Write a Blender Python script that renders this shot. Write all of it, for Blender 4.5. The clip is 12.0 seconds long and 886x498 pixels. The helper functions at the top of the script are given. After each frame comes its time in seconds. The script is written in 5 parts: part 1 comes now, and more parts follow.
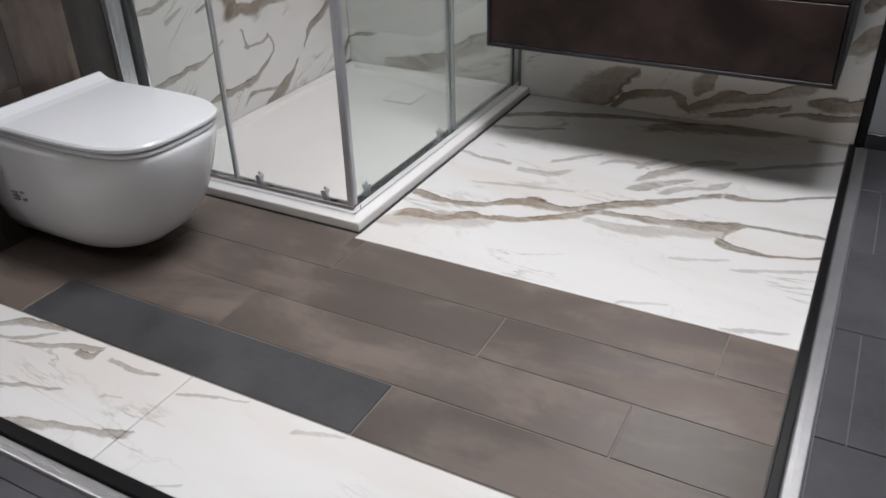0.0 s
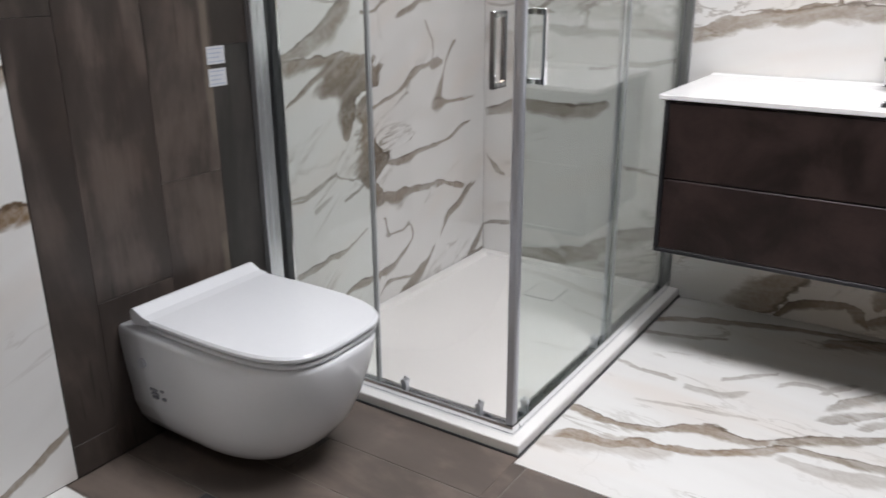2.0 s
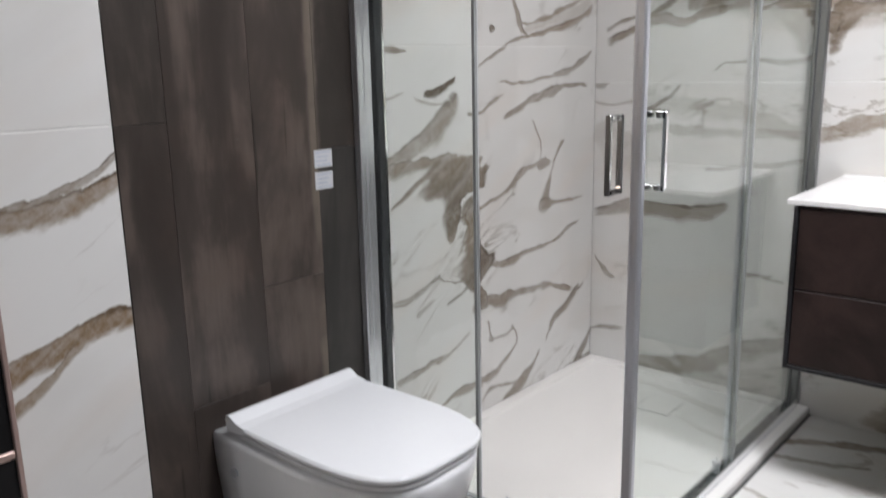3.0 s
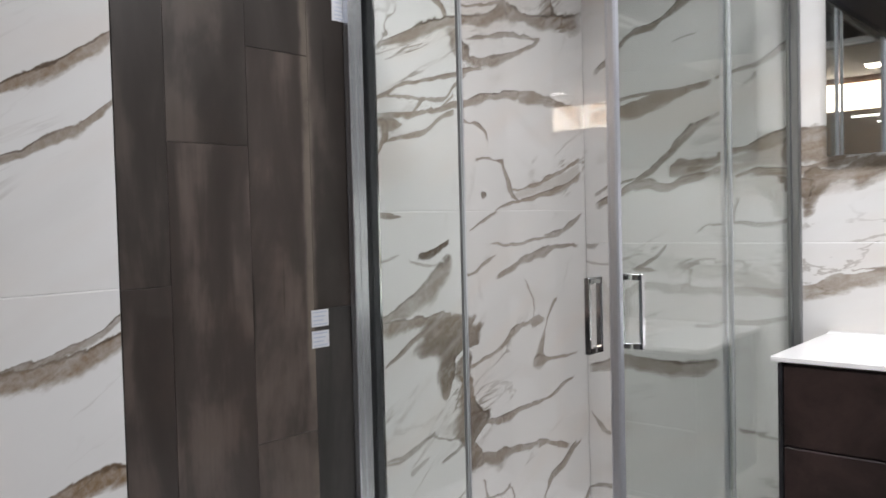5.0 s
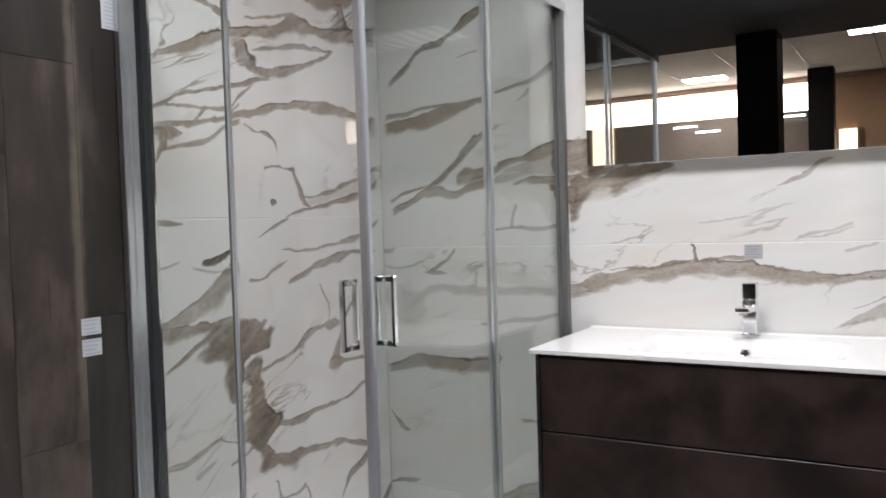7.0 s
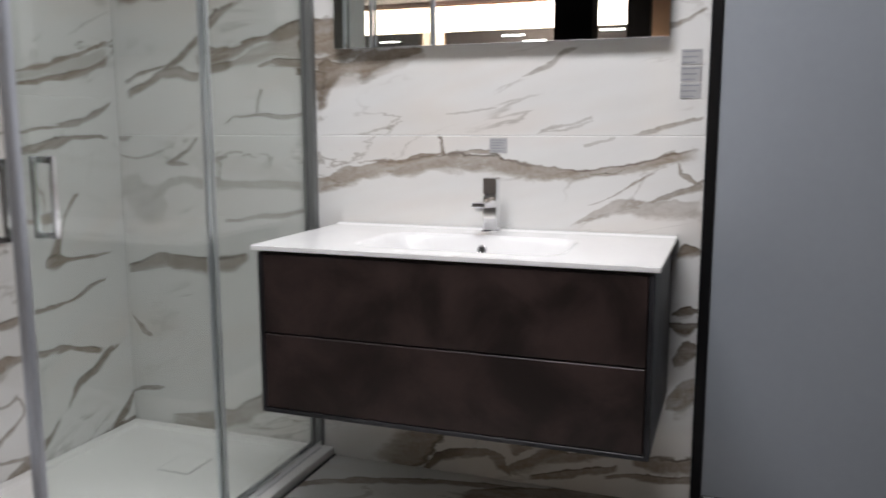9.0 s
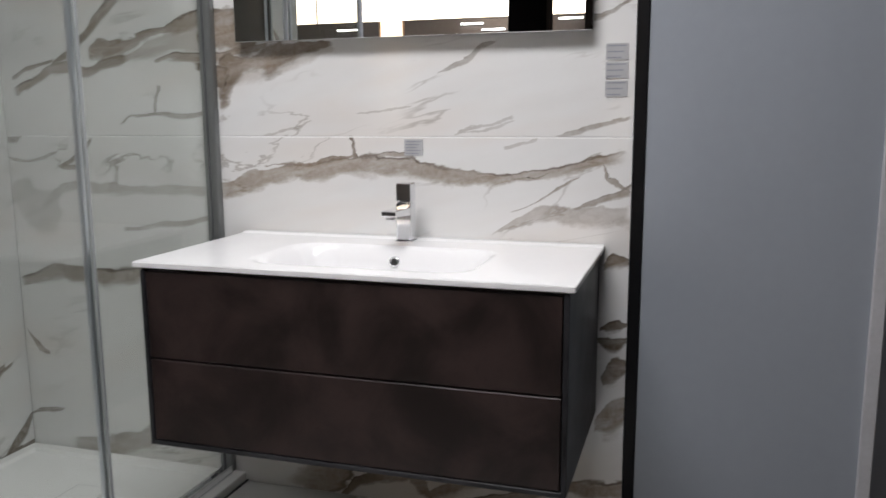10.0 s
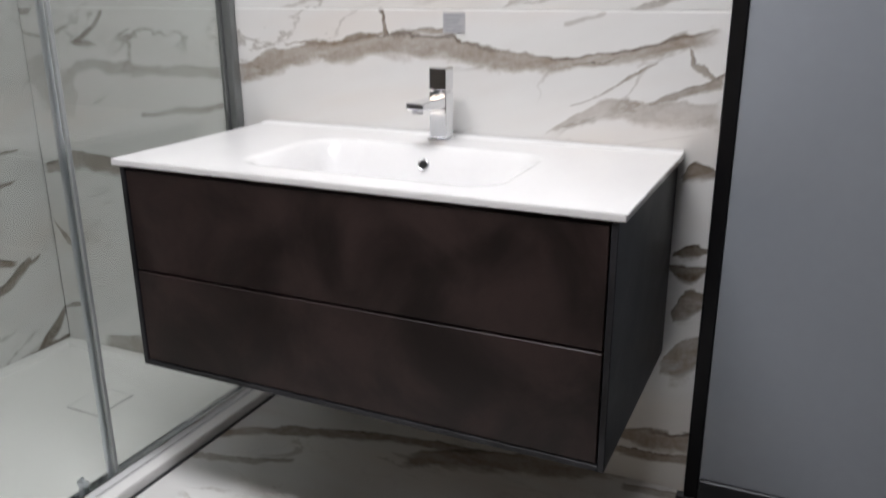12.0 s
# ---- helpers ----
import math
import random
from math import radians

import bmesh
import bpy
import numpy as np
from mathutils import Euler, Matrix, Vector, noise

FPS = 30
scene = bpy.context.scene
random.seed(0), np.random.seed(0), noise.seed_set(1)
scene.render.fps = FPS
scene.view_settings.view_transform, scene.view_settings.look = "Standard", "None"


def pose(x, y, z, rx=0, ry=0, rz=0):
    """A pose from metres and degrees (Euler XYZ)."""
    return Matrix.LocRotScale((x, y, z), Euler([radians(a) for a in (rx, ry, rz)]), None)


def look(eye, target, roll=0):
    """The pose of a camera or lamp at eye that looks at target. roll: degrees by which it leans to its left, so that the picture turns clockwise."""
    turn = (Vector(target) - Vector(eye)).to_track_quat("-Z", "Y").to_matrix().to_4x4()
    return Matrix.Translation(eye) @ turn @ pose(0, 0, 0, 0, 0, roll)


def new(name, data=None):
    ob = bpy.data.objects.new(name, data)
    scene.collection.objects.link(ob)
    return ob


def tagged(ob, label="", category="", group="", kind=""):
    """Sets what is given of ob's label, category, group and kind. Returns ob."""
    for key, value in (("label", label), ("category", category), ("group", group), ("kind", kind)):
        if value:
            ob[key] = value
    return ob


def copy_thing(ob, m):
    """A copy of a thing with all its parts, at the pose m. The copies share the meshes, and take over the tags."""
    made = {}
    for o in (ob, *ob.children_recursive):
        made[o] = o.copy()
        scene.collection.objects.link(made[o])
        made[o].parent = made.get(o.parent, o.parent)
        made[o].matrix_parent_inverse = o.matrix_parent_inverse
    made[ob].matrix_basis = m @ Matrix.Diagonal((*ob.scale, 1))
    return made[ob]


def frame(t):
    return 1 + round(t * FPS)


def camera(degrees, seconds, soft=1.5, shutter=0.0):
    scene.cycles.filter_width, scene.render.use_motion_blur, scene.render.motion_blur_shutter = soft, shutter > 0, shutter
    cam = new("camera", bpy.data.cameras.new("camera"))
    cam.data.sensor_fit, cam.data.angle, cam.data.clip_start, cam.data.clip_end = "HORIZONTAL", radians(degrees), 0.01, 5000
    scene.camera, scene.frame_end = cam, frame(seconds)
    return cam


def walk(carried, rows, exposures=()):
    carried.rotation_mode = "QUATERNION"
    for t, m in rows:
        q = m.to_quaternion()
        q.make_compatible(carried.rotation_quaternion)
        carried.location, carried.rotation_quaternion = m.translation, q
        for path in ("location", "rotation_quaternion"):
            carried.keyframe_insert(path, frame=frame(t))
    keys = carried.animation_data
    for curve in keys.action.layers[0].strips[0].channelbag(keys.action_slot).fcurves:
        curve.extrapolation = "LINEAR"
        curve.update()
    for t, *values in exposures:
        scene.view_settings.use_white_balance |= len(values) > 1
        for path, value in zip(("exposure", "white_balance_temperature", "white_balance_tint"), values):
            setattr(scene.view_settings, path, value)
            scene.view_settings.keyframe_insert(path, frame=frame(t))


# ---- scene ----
cam = camera(57.5, 12.0, soft=1.6, shutter=0.5)
PATH = [
    (0, (1.899, -2.721, 1.057), (1.073, -1.211, 0.039), -1.6),
    (0.5, (1.862, -2.695, 1.064), (1.024, -1.183, 0.058), -1.7),
    (1, (1.744, -2.641, 1.06), (0.867, -1.109, 0.12), -2.0),
    (1.5, (1.635, -2.636, 1.103), (0.646, -1.036, 0.424), -1.5),
    (2, (1.564, -2.638, 1.099), (0.518, -1.067, 0.437), -0.4),
    (2.5, (1.523, -2.612, 1.101), (0.348, -1.114, 0.489), -0.4),
    (3, (1.49, -2.562, 1.112), (0.213, -1.088, 0.668), -1.2),
    (3.5, (1.477, -2.507, 1.119), (0.132, -1.061, 0.804), -1.8),
    (3.7, (1.489, -2.505, 1.114), (0.132, -1.056, 0.866), -2.1),
    (5.3, (1.591, -2.599, 1.136), (0.305, -1.067, 1.103), -2.0),
    (5.5, (1.605, -2.593, 1.131), (0.401, -0.996, 1.102), -1.9),
    (6, (1.669, -2.563, 1.151), (0.579, -0.887, 1.106), -1.7),
    (6.5, (1.726, -2.559, 1.143), (0.676, -0.857, 1.099), -1.7),
    (8.3, (1.96, -2.432, 1.085), (1.046, -0.665, 0.875), -1.4),
    (8.5, (1.959, -2.4, 1.079), (1.109, -0.606, 0.838), -0.9),
    (9, (1.991, -2.26, 1.069), (1.324, -0.399, 0.769), -0.1),
    (9.5, (2.019, -2.158, 1.083), (1.418, -0.278, 0.758), -0.1),
    (10, (2.064, -2.039, 1.1), (1.479, -0.155, 0.772), -0.3),
    (10.5, (2.154, -1.932, 1.122), (1.495, -0.07, 0.808), -0.5),
    (11, (2.179, -1.847, 1.127), (1.486, 0.001, 0.807), -0.7),
    (11.5, (2.143, -1.754, 1.093), (1.337, 0.028, 0.675), -0.8),
    (12, (2.093, -1.651, 1.086), (1.287, 0.074, 0.471), -0.3),
]
walk(cam, [(t, look(eye, target, roll)) for t, eye, target, roll in PATH],
     exposures=[(0, 0.0), (1, 0.08), (2.5, 0.15), (3.5, 0.25), (5.5, 0.12), (6.5, 0.02), (8.5, -0.22), (9.5, -0.24), (10.5, -0.30), (11.5, -0.28), (12, -0.22)])

# ---------- world and lights ----------
world = bpy.data.worlds.new("world")
scene.world = world
world.use_nodes = True
world.node_tree.nodes["Background"].inputs[0].default_value = (0.75, 0.82, 1.0, 1)
world.node_tree.nodes["Background"].inputs[1].default_value = 0.4


def area_lamp(x, y, z, sx, sy, watts, colour, spread):
    data = bpy.data.lights.new("lamp", "AREA")
    data.shape, data.size, data.size_y, data.energy, data.color = "RECTANGLE", sx, sy, watts, colour
    data.spread = radians(spread)
    ob = new("lamp", data)
    ob.matrix_world = pose(x, y, z)
    return ob


NEUTRAL = (0.985, 0.972, 1.0)
area_lamp(1.42, -1.18, 2.665, 1.14, 0.54, 46, NEUTRAL, 147)
# three added fill lamps, out of view, to brighten floor and walls
area_lamp(1.25, -2.95, 2.665, 1.14, 0.54, 3.5, NEUTRAL, 88)
area_lamp(3.60, -3.30, 2.665, 1.14, 0.54, 11, NEUTRAL, 100)
area_lamp(-1.80, -3.30, 2.665, 1.14, 0.54, 11, NEUTRAL, 120)
area_lamp(-2.98, -18.40, 4.51, 1.0, 0.54, 120, (1.0, 0.80, 0.62), 170)

# ---------- materials ----------


class Net:
    """Small helper around a node tree."""

    def __init__(self, name):
        self.begin(name)

    def begin(self, name):
        self.mat = bpy.data.materials.new(name)
        self.mat.use_nodes = True
        self.t = self.mat.node_tree
        self.b = self.t.nodes["Principled BSDF"]

    def node(self, kind, **inputs):
        n = self.t.nodes.new(kind)
        for k, v in inputs.items():
            self.put(n.inputs[k.replace("_", " ")], v)
        return n

    def put(self, socket, v):
        if isinstance(v, bpy.types.NodeSocket):
            self.t.links.new(v, socket)
        else:
            socket.default_value = v

    def math(self, op, a, b=None, c=None, clamp=False):
        n = self.t.nodes.new("ShaderNodeMath")
        n.operation, n.use_clamp = op, clamp
        for i, v in enumerate((a, b, c)):
            if v is not None:
                self.put(n.inputs[i], v)
        return n.outputs[0]

    def ramp(self, v, a, b, lo=0.0, hi=1.0, smooth=True):
        n = self.t.nodes.new("ShaderNodeMapRange")
        n.interpolation_type = "SMOOTHSTEP" if smooth else "LINEAR"
        for i, q in enumerate((v, a, b, lo, hi)):
            self.put(n.inputs[i], q)
        return n.outputs[0]

    def mix(self, f, a, b):
        n = self.t.nodes.new("ShaderNodeMix")
        n.data_type = "RGBA"
        self.put(n.inputs[0], f)
        self.put(n.inputs[6], a)
        self.put(n.inputs[7], b)
        return n.outputs[2]

    def noise(self, vec, scale, detail=4.0, rough=0.55, dist=0.0):
        n = self.t.nodes.new("ShaderNodeTexNoise")
        self.t.links.new(vec, n.inputs["Vector"])
        n.inputs["Scale"].default_value = scale
        n.inputs["Detail"].default_value = detail
        n.inputs["Roughness"].default_value = rough
        n.inputs["Distortion"].default_value = dist
        return n.outputs[0]

    def stretch(self, vec, s, offset=(0, 0, 0)):
        n = self.t.nodes.new("ShaderNodeMapping")
        self.t.links.new(vec, n.inputs["Vector"])
        n.inputs["Scale"].default_value = s
        self.put(n.inputs["Location"], offset)
        return n.outputs[0]

    def position(self):
        return self.t.nodes.new("ShaderNodeNewGeometry").outputs["Position"]

    def bump(self, h, strength, distance=0.01):
        n = self.t.nodes.new("ShaderNodeBump")
        n.inputs["Strength"].default_value, n.inputs["Distance"].default_value = strength, distance
        self.t.links.new(h, n.inputs["Height"])
        self.t.links.new(n.outputs[0], self.b.inputs["Normal"])

    def done(self, colour, rough, metal=0.0, spec=0.5):
        self.put(self.b.inputs["Base Color"], colour)
        self.put(self.b.inputs["Roughness"], rough)
        self.put(self.b.inputs["Metallic"], metal)
        self.b.inputs["Specular IOR Level"].default_value = spec
        return self.mat


def rgb(r, g, b):
    return (r, g, b, 1.0)


def plain(name, colour, rough, metal=0.0, vary=0.08, scale=6.0, bump=0.0, spec=0.5):
    """Paint, ceramic or metal with a slight unevenness at two scales."""
    m = Net(name)
    p = m.position()
    n = m.math("ADD", m.math("MULTIPLY", m.noise(p, scale), 0.65), m.math("MULTIPLY", m.noise(p, scale * 14), 0.35))
    dark = tuple(c * (1 - vary) for c in colour[:3]) + (1,)
    light = tuple(min(1, c * (1 + vary)) for c in colour[:3]) + (1,)
    if bump:
        m.bump(m.noise(p, scale * 30), bump, 0.002)
    return m.done(m.mix(m.ramp(n, 0.3, 0.7), dark, light), m.ramp(n, 0.2, 0.8, rough * 0.85, rough * 1.15, False), metal, spec)


def vein_group():
    """Nodes of one vein: a filled body with a ragged outline and a patchy dark rim."""
    m = Net("vein_maker")
    t = bpy.data.node_groups.new("vein", "ShaderNodeTree")
    m.t = t
    for name in ("s", "curve", "span", "low", "across", "width", "strength", "brown", "width noise", "inner", "grey", "brown sum", "edge"):
        t.interface.new_socket(name, in_out="INPUT", socket_type="NodeSocketFloat")
    for name in ("grey", "brown sum", "edge"):
        t.interface.new_socket(name, in_out="OUTPUT", socket_type="NodeSocketFloat")
    g, out = t.nodes.new("NodeGroupInput").outputs, t.nodes.new("NodeGroupOutput")
    centre = m.math("MULTIPLY_ADD", g["curve"], g["span"], g["low"])
    off = m.math("SUBTRACT", g["across"], centre)
    w = m.math("MAXIMUM", m.math("MULTIPLY", g["width"], g["width noise"]), 0.00002)
    q = m.math("DIVIDE", off, w)
    ends = m.math("MULTIPLY", m.ramp(g["s"], 0.0, 0.06), m.ramp(g["s"], 1.0, 0.94))
    body = m.math("MULTIPLY", m.ramp(q, 1.08, 0.82), m.ramp(q, -1.45, -0.55))
    body = m.math("MULTIPLY", m.math("MULTIPLY", body, ends), m.math("MULTIPLY", g["inner"], g["strength"]))
    rim = m.math("MULTIPLY", m.ramp(m.math("ABSOLUTE", m.math("SUBTRACT", q, 0.8)), 0.3, 0.0), ends)
    rim = m.math("MULTIPLY", rim, m.math("MULTIPLY", g["strength"], m.ramp(g["strength"], 0.3, 0.8)))
    rim = m.math("MAXIMUM", rim, m.math("MULTIPLY", body, m.ramp(g["strength"], 0.91, 0.95, 0.0, 0.6)))
    t.links.new(m.math("MAXIMUM", g["grey"], m.math("MULTIPLY", body, m.math("MULTIPLY_ADD", g["brown"], -0.8, 1.0))), out.inputs[0])
    t.links.new(m.math("MAXIMUM", g["brown sum"], m.math("MULTIPLY", body, g["brown"])), out.inputs[1])
    t.links.new(m.math("MAXIMUM", g["edge"], rim), out.inputs[2])
    bpy.data.materials.remove(m.mat)
    return t


VEIN = vein_group()


class Marble(Net):
    """Polished white porcelain slab; its veins are laid one by one along the slab's two directions."""

    def __init__(self, name, u, v, flow):
        self.begin(name)
        self.p = self.position()
        sep = self.t.nodes.new("ShaderNodeSeparateXYZ")
        self.t.links.new(self.p, sep.inputs[0])
        co, si = math.cos(flow), math.sin(flow)
        along = self.math("MULTIPLY_ADD", sep.outputs[u], co, self.math("MULTIPLY", sep.outputs[v], si))
        across = self.math("MULTIPLY_ADD", sep.outputs[v], co, self.math("MULTIPLY", sep.outputs[u], -si))
        flat = self.t.nodes.new("ShaderNodeCombineXYZ")
        self.put(flat.inputs[0], along)
        self.put(flat.inputs[1], across)
        self.flat = flat.outputs[0]
        flow1 = self.stretch(self.flat, (0.45, 1.0, 1.0))
        n1, n2, n3 = self.noise(flow1, 7, 3), self.noise(flow1, 26, 4, 0.55), self.noise(flow1, 14, 3)
        n4 = self.noise(self.flat, 48, 3, 0.6)
        warp = self.math("MULTIPLY_ADD", n1, 0.014, self.math("MULTIPLY_ADD", n2, 0.030, self.math("MULTIPLY", n4, 0.012)))
        warp = self.math("SUBTRACT", warp, 0.028)
        warp2 = self.math("SUBTRACT", self.math("MULTIPLY_ADD", n3, 0.030, self.math("MULTIPLY", n4, 0.014)), 0.022)
        self.u = self.math("ADD", sep.outputs[u], warp2)
        self.v = self.math("ADD", sep.outputs[v], warp)
        self.width_noise = self.ramp(self.noise(flow1, 20, 4, 0.6), 0.33, 0.67, 0.8, 1.65, False)
        self.inner = self.ramp(self.noise(self.stretch(self.flat, (0.22, 1.0, 1.0)), 22, 4, 0.62, 0.5), 0.34, 0.60, 0.70, 1.0)
        self.sums = (0.0, 0.0, 0.0)

    def curve(self, s, pairs):
        c = self.t.nodes.new("ShaderNodeFloatCurve")
        pts = c.mapping.curves[0].points
        while len(pts) < len(pairs):
            pts.new(0.5, 0.5)
        for q, at in zip(pts, pairs):
            q.location, q.handle_type = at, "AUTO_CLAMPED"
        c.mapping.update()
        self.t.links.new(s, c.inputs["Value"])
        return c.outputs[0]

    def vein(self, line, brown, strength, swapped=False):
        """One vein through the points of line (along, across, half width)."""
        a0, a1 = line[0][0], line[-1][0]
        b0, b1 = min(q[1] for q in line), max(q[1] for q in line)
        span, wide = max(b1 - b0, 0.02), max(q[2] for q in line)
        along, across = (self.v, self.u) if swapped else (self.u, self.v)
        s = self.ramp(along, a0 - 0.005, a1 + 0.005, 0, 1, False)
        places = [(a - a0 + 0.005) / (a1 - a0 + 0.01) for a, b, w in line]
        bend = self.curve(s, [(p, (b - b0) / span) for p, (a, b, w) in zip(places, line)])
        swell = self.math("MULTIPLY", self.curve(s, [(p, w / wide) for p, (a, b, w) in zip(places, line)]), wide)
        g = self.t.nodes.new("ShaderNodeGroup")
        g.node_tree = VEIN
        values = (s, bend, span, b0, across, swell, strength, brown, self.width_noise, self.inner, *self.sums)
        for socket, v in zip(g.inputs, values):
            self.put(socket, v)
        self.sums = tuple(g.outputs)

    def finish(self, faintness, web_amount=0.8, web_end=9.0):
        """Faint veins over the whole slab, the strong ones on top, a polished coat."""
        q = self.stretch(self.flat, (0.8, 3.2, 1.0))
        n = self.noise(q, 1.7, 5, 0.6, 0.7)
        thin = self.ramp(self.math("ABSOLUTE", self.math("SUBTRACT", n, 0.5)), 0.017, 0.0)
        where = self.ramp(self.noise(self.p, 2.6, 2), 0.50, 0.66)
        faint = self.math("MULTIPLY", self.math("MULTIPLY", thin, where), faintness)
        web = self.t.nodes.new("ShaderNodeTexVoronoi")
        web.feature = "DISTANCE_TO_EDGE"
        web.inputs["Scale"].default_value = 3.1
        bent = self.t.nodes.new("ShaderNodeCombineXYZ")
        turned = self.t.nodes.new("ShaderNodeSeparateXYZ")
        self.t.links.new(self.flat, turned.inputs[0])
        jag = self.noise(self.flat, 11, 5, 0.68)
        self.put(bent.inputs[0], self.math("MULTIPLY_ADD", self.noise(self.flat, 5, 4, 0.6), 0.30, self.math("MULTIPLY", turned.outputs[0], 0.8)))
        self.put(bent.inputs[1], self.math("MULTIPLY_ADD", jag, 0.22, self.math("MULTIPLY", turned.outputs[1], 1.7)))
        self.t.links.new(bent.outputs[0], web.inputs["Vector"])
        crackle = self.math("MULTIPLY", self.ramp(web.outputs["Distance"], 0.016, 0.004), self.ramp(self.noise(self.flat, 3.3, 3), 0.50, 0.60, 0, web_amount))
        crackle = self.math("MULTIPLY", crackle, self.ramp(self.u, web_end, web_end - 0.12))
        cloud = self.ramp(self.noise(q, 2.4, 4), 0.4, 0.75, 0, 0.3)
        base = self.mix(cloud, rgb(0.745, 0.745, 0.735), rgb(0.62, 0.61, 0.59))
        base = self.mix(self.ramp(self.noise(q, 1.3, 3), 0.46, 0.70, 0, 0.45), base, rgb(0.70, 0.63, 0.57))
        fine = self.ramp(self.noise(self.p, 60, 4, 0.7), 0.25, 0.75, 0.7, 1.0)
        c = self.mix(faint, base, rgb(0.21, 0.175, 0.135))
        c = self.mix(self.math("MULTIPLY", crackle, fine), c, rgb(0.125, 0.088, 0.058))
        grey, brown, edge = self.sums
        tone = self.ramp(self.noise(self.stretch(self.flat, (0.4, 1.0, 1.0)), 4.0, 3), 0.38, 0.62)
        taupe = self.mix(tone, rgb(0.110, 0.079, 0.047), rgb(0.185, 0.145, 0.098))
        c = self.mix(self.math("MULTIPLY", self.math("MULTIPLY", grey, 1.17, clamp=True), fine), c, taupe)
        c = self.mix(self.math("MULTIPLY", self.math("MULTIPLY", brown, 1.17, clamp=True), fine), c, rgb(0.200, 0.124, 0.058))
        partly = self.ramp(self.noise(self.stretch(self.flat, (0.5, 1.0, 1.0)), 5.0, 3), 0.40, 0.62, 0.1, 0.9)
        c = self.mix(self.math("MULTIPLY", edge, partly), c, rgb(0.066, 0.048, 0.032))
        self.bump(self.noise(self.p, 3, 2), 0.03, 0.01)
        return self.done(c, self.ramp(fine, 0.7, 1.0, 0.07, 0.12, False))


def wood_tile(name, along, tint, deep=0.55, pale=0.75, cracks=0.8, low=0.5, streak=None, spread=(0.78, 1.15)):
    """Porcelain plank with a weathered, rusty wood print that runs along one axis."""
    m = Net(name)
    p = m.position()
    rnd = m.t.nodes.new("ShaderNodeObjectInfo").outputs["Random"]
    shift = m.t.nodes.new("ShaderNodeCombineXYZ")
    m.put(shift.inputs[0], m.math("MULTIPLY", rnd, 9.0))
    m.put(shift.inputs[1], m.math("MULTIPLY", rnd, 17.0))
    m.put(shift.inputs[2], m.math("MULTIPLY", rnd, 5.0))
    s = {"x": (2.2, 5, 5), "z": (6, 6, 1.5)}[along]
    s2 = {"x": (3, 70, 70), "z": (70, 70, 3)}[along]
    q, q2 = m.stretch(p, s, shift.outputs[0]), m.stretch(p, s2, shift.outputs[0])
    cloud = m.noise(m.stretch(p, (3, 3, 3), shift.outputs[0]), 1.3, 5, 0.6)
    band, grain = m.noise(q, 1.0, 5, 0.62, 0.4), m.noise(q2, 1.0, 3, 0.6)
    dark = tuple(deep * c for c in tint) + (1,)
    light = (tint[0] * 1.75, tint[1] * 1.72, tint[2] * 1.68, 1)
    c = m.mix(m.ramp(band, 0.32, 0.66), dark, tuple(tint) + (1,))
    c = m.mix(m.ramp(m.math("MULTIPLY", band, m.math("ADD", cloud, 0.5)), low, low + 0.2, 0, pale), c, light)
    c = m.mix(m.ramp(cloud, 0.5, 0.8, 0, 0.45), c, rgb(tint[0] * 1.2, tint[1] * 1.02, tint[2] * 0.92))
    c = m.mix(m.ramp(grain, 0.42, 0.7, 0, 0.17 * pale), c, dark)
    crack = m.ramp(m.noise(m.stretch(p, {"x": (4, 60, 60), "z": (60, 60, 4)}[along], shift.outputs[0]), 0.6, 2), 0.67, 0.72, 0, cracks)
    c = m.mix(crack, c, rgb(0.012, 0.010, 0.009))
    if streak is not None:
        y = m.t.nodes.new("ShaderNodeSeparateXYZ")
        m.t.links.new(p, y.inputs[0])
        wander = m.math("MULTIPLY_ADD", m.noise(p, 9, 4, 0.65), 0.022, y.outputs[1])
        worn = m.math("MULTIPLY", m.ramp(m.math("ABSOLUTE", m.math("SUBTRACT", wander, streak + 0.011)), 0.022, 0.006), m.ramp(m.noise(p, 5, 4, 0.6), 0.38, 0.58, 0.1, 0.6))
        c = m.mix(worn, c, rgb(0.20, 0.165, 0.135))
    shade = m.ramp(rnd, 0, 1, *spread, False)
    hsv = m.t.nodes.new("ShaderNodeHueSaturation")
    m.put(hsv.inputs["Value"], shade)
    m.put(hsv.inputs["Color"], c)
    m.bump(band, 0.12, 0.004)
    return m.done(hsv.outputs[0], m.ramp(band, 0.3, 0.7, 0.34, 0.48, False), 0, 0.45)


def stone_tile(name, colour):
    m = Net(name)
    p = m.position()
    rnd = m.t.nodes.new("ShaderNodeObjectInfo").outputs["Random"]
    n, f = m.noise(p, 4, 5, 0.6), m.noise(p, 90, 3, 0.6)
    d, l = tuple(c * 0.72 for c in colour) + (1,), tuple(c * 1.3 for c in colour) + (1,)
    c = m.mix(m.ramp(n, 0.3, 0.72), d, l)
    c = m.mix(m.ramp(f, 0.45, 0.7, 0, 0.3), c, l)
    hsv = m.t.nodes.new("ShaderNodeHueSaturation")
    m.put(hsv.inputs["Value"], m.ramp(rnd, 0, 1, 0.88, 1.1, False))
    m.put(hsv.inputs["Color"], c)
    m.bump(f, 0.08, 0.002)
    return m.done(hsv.outputs[0], m.ramp(n, 0.3, 0.7, 0.38, 0.5, False))


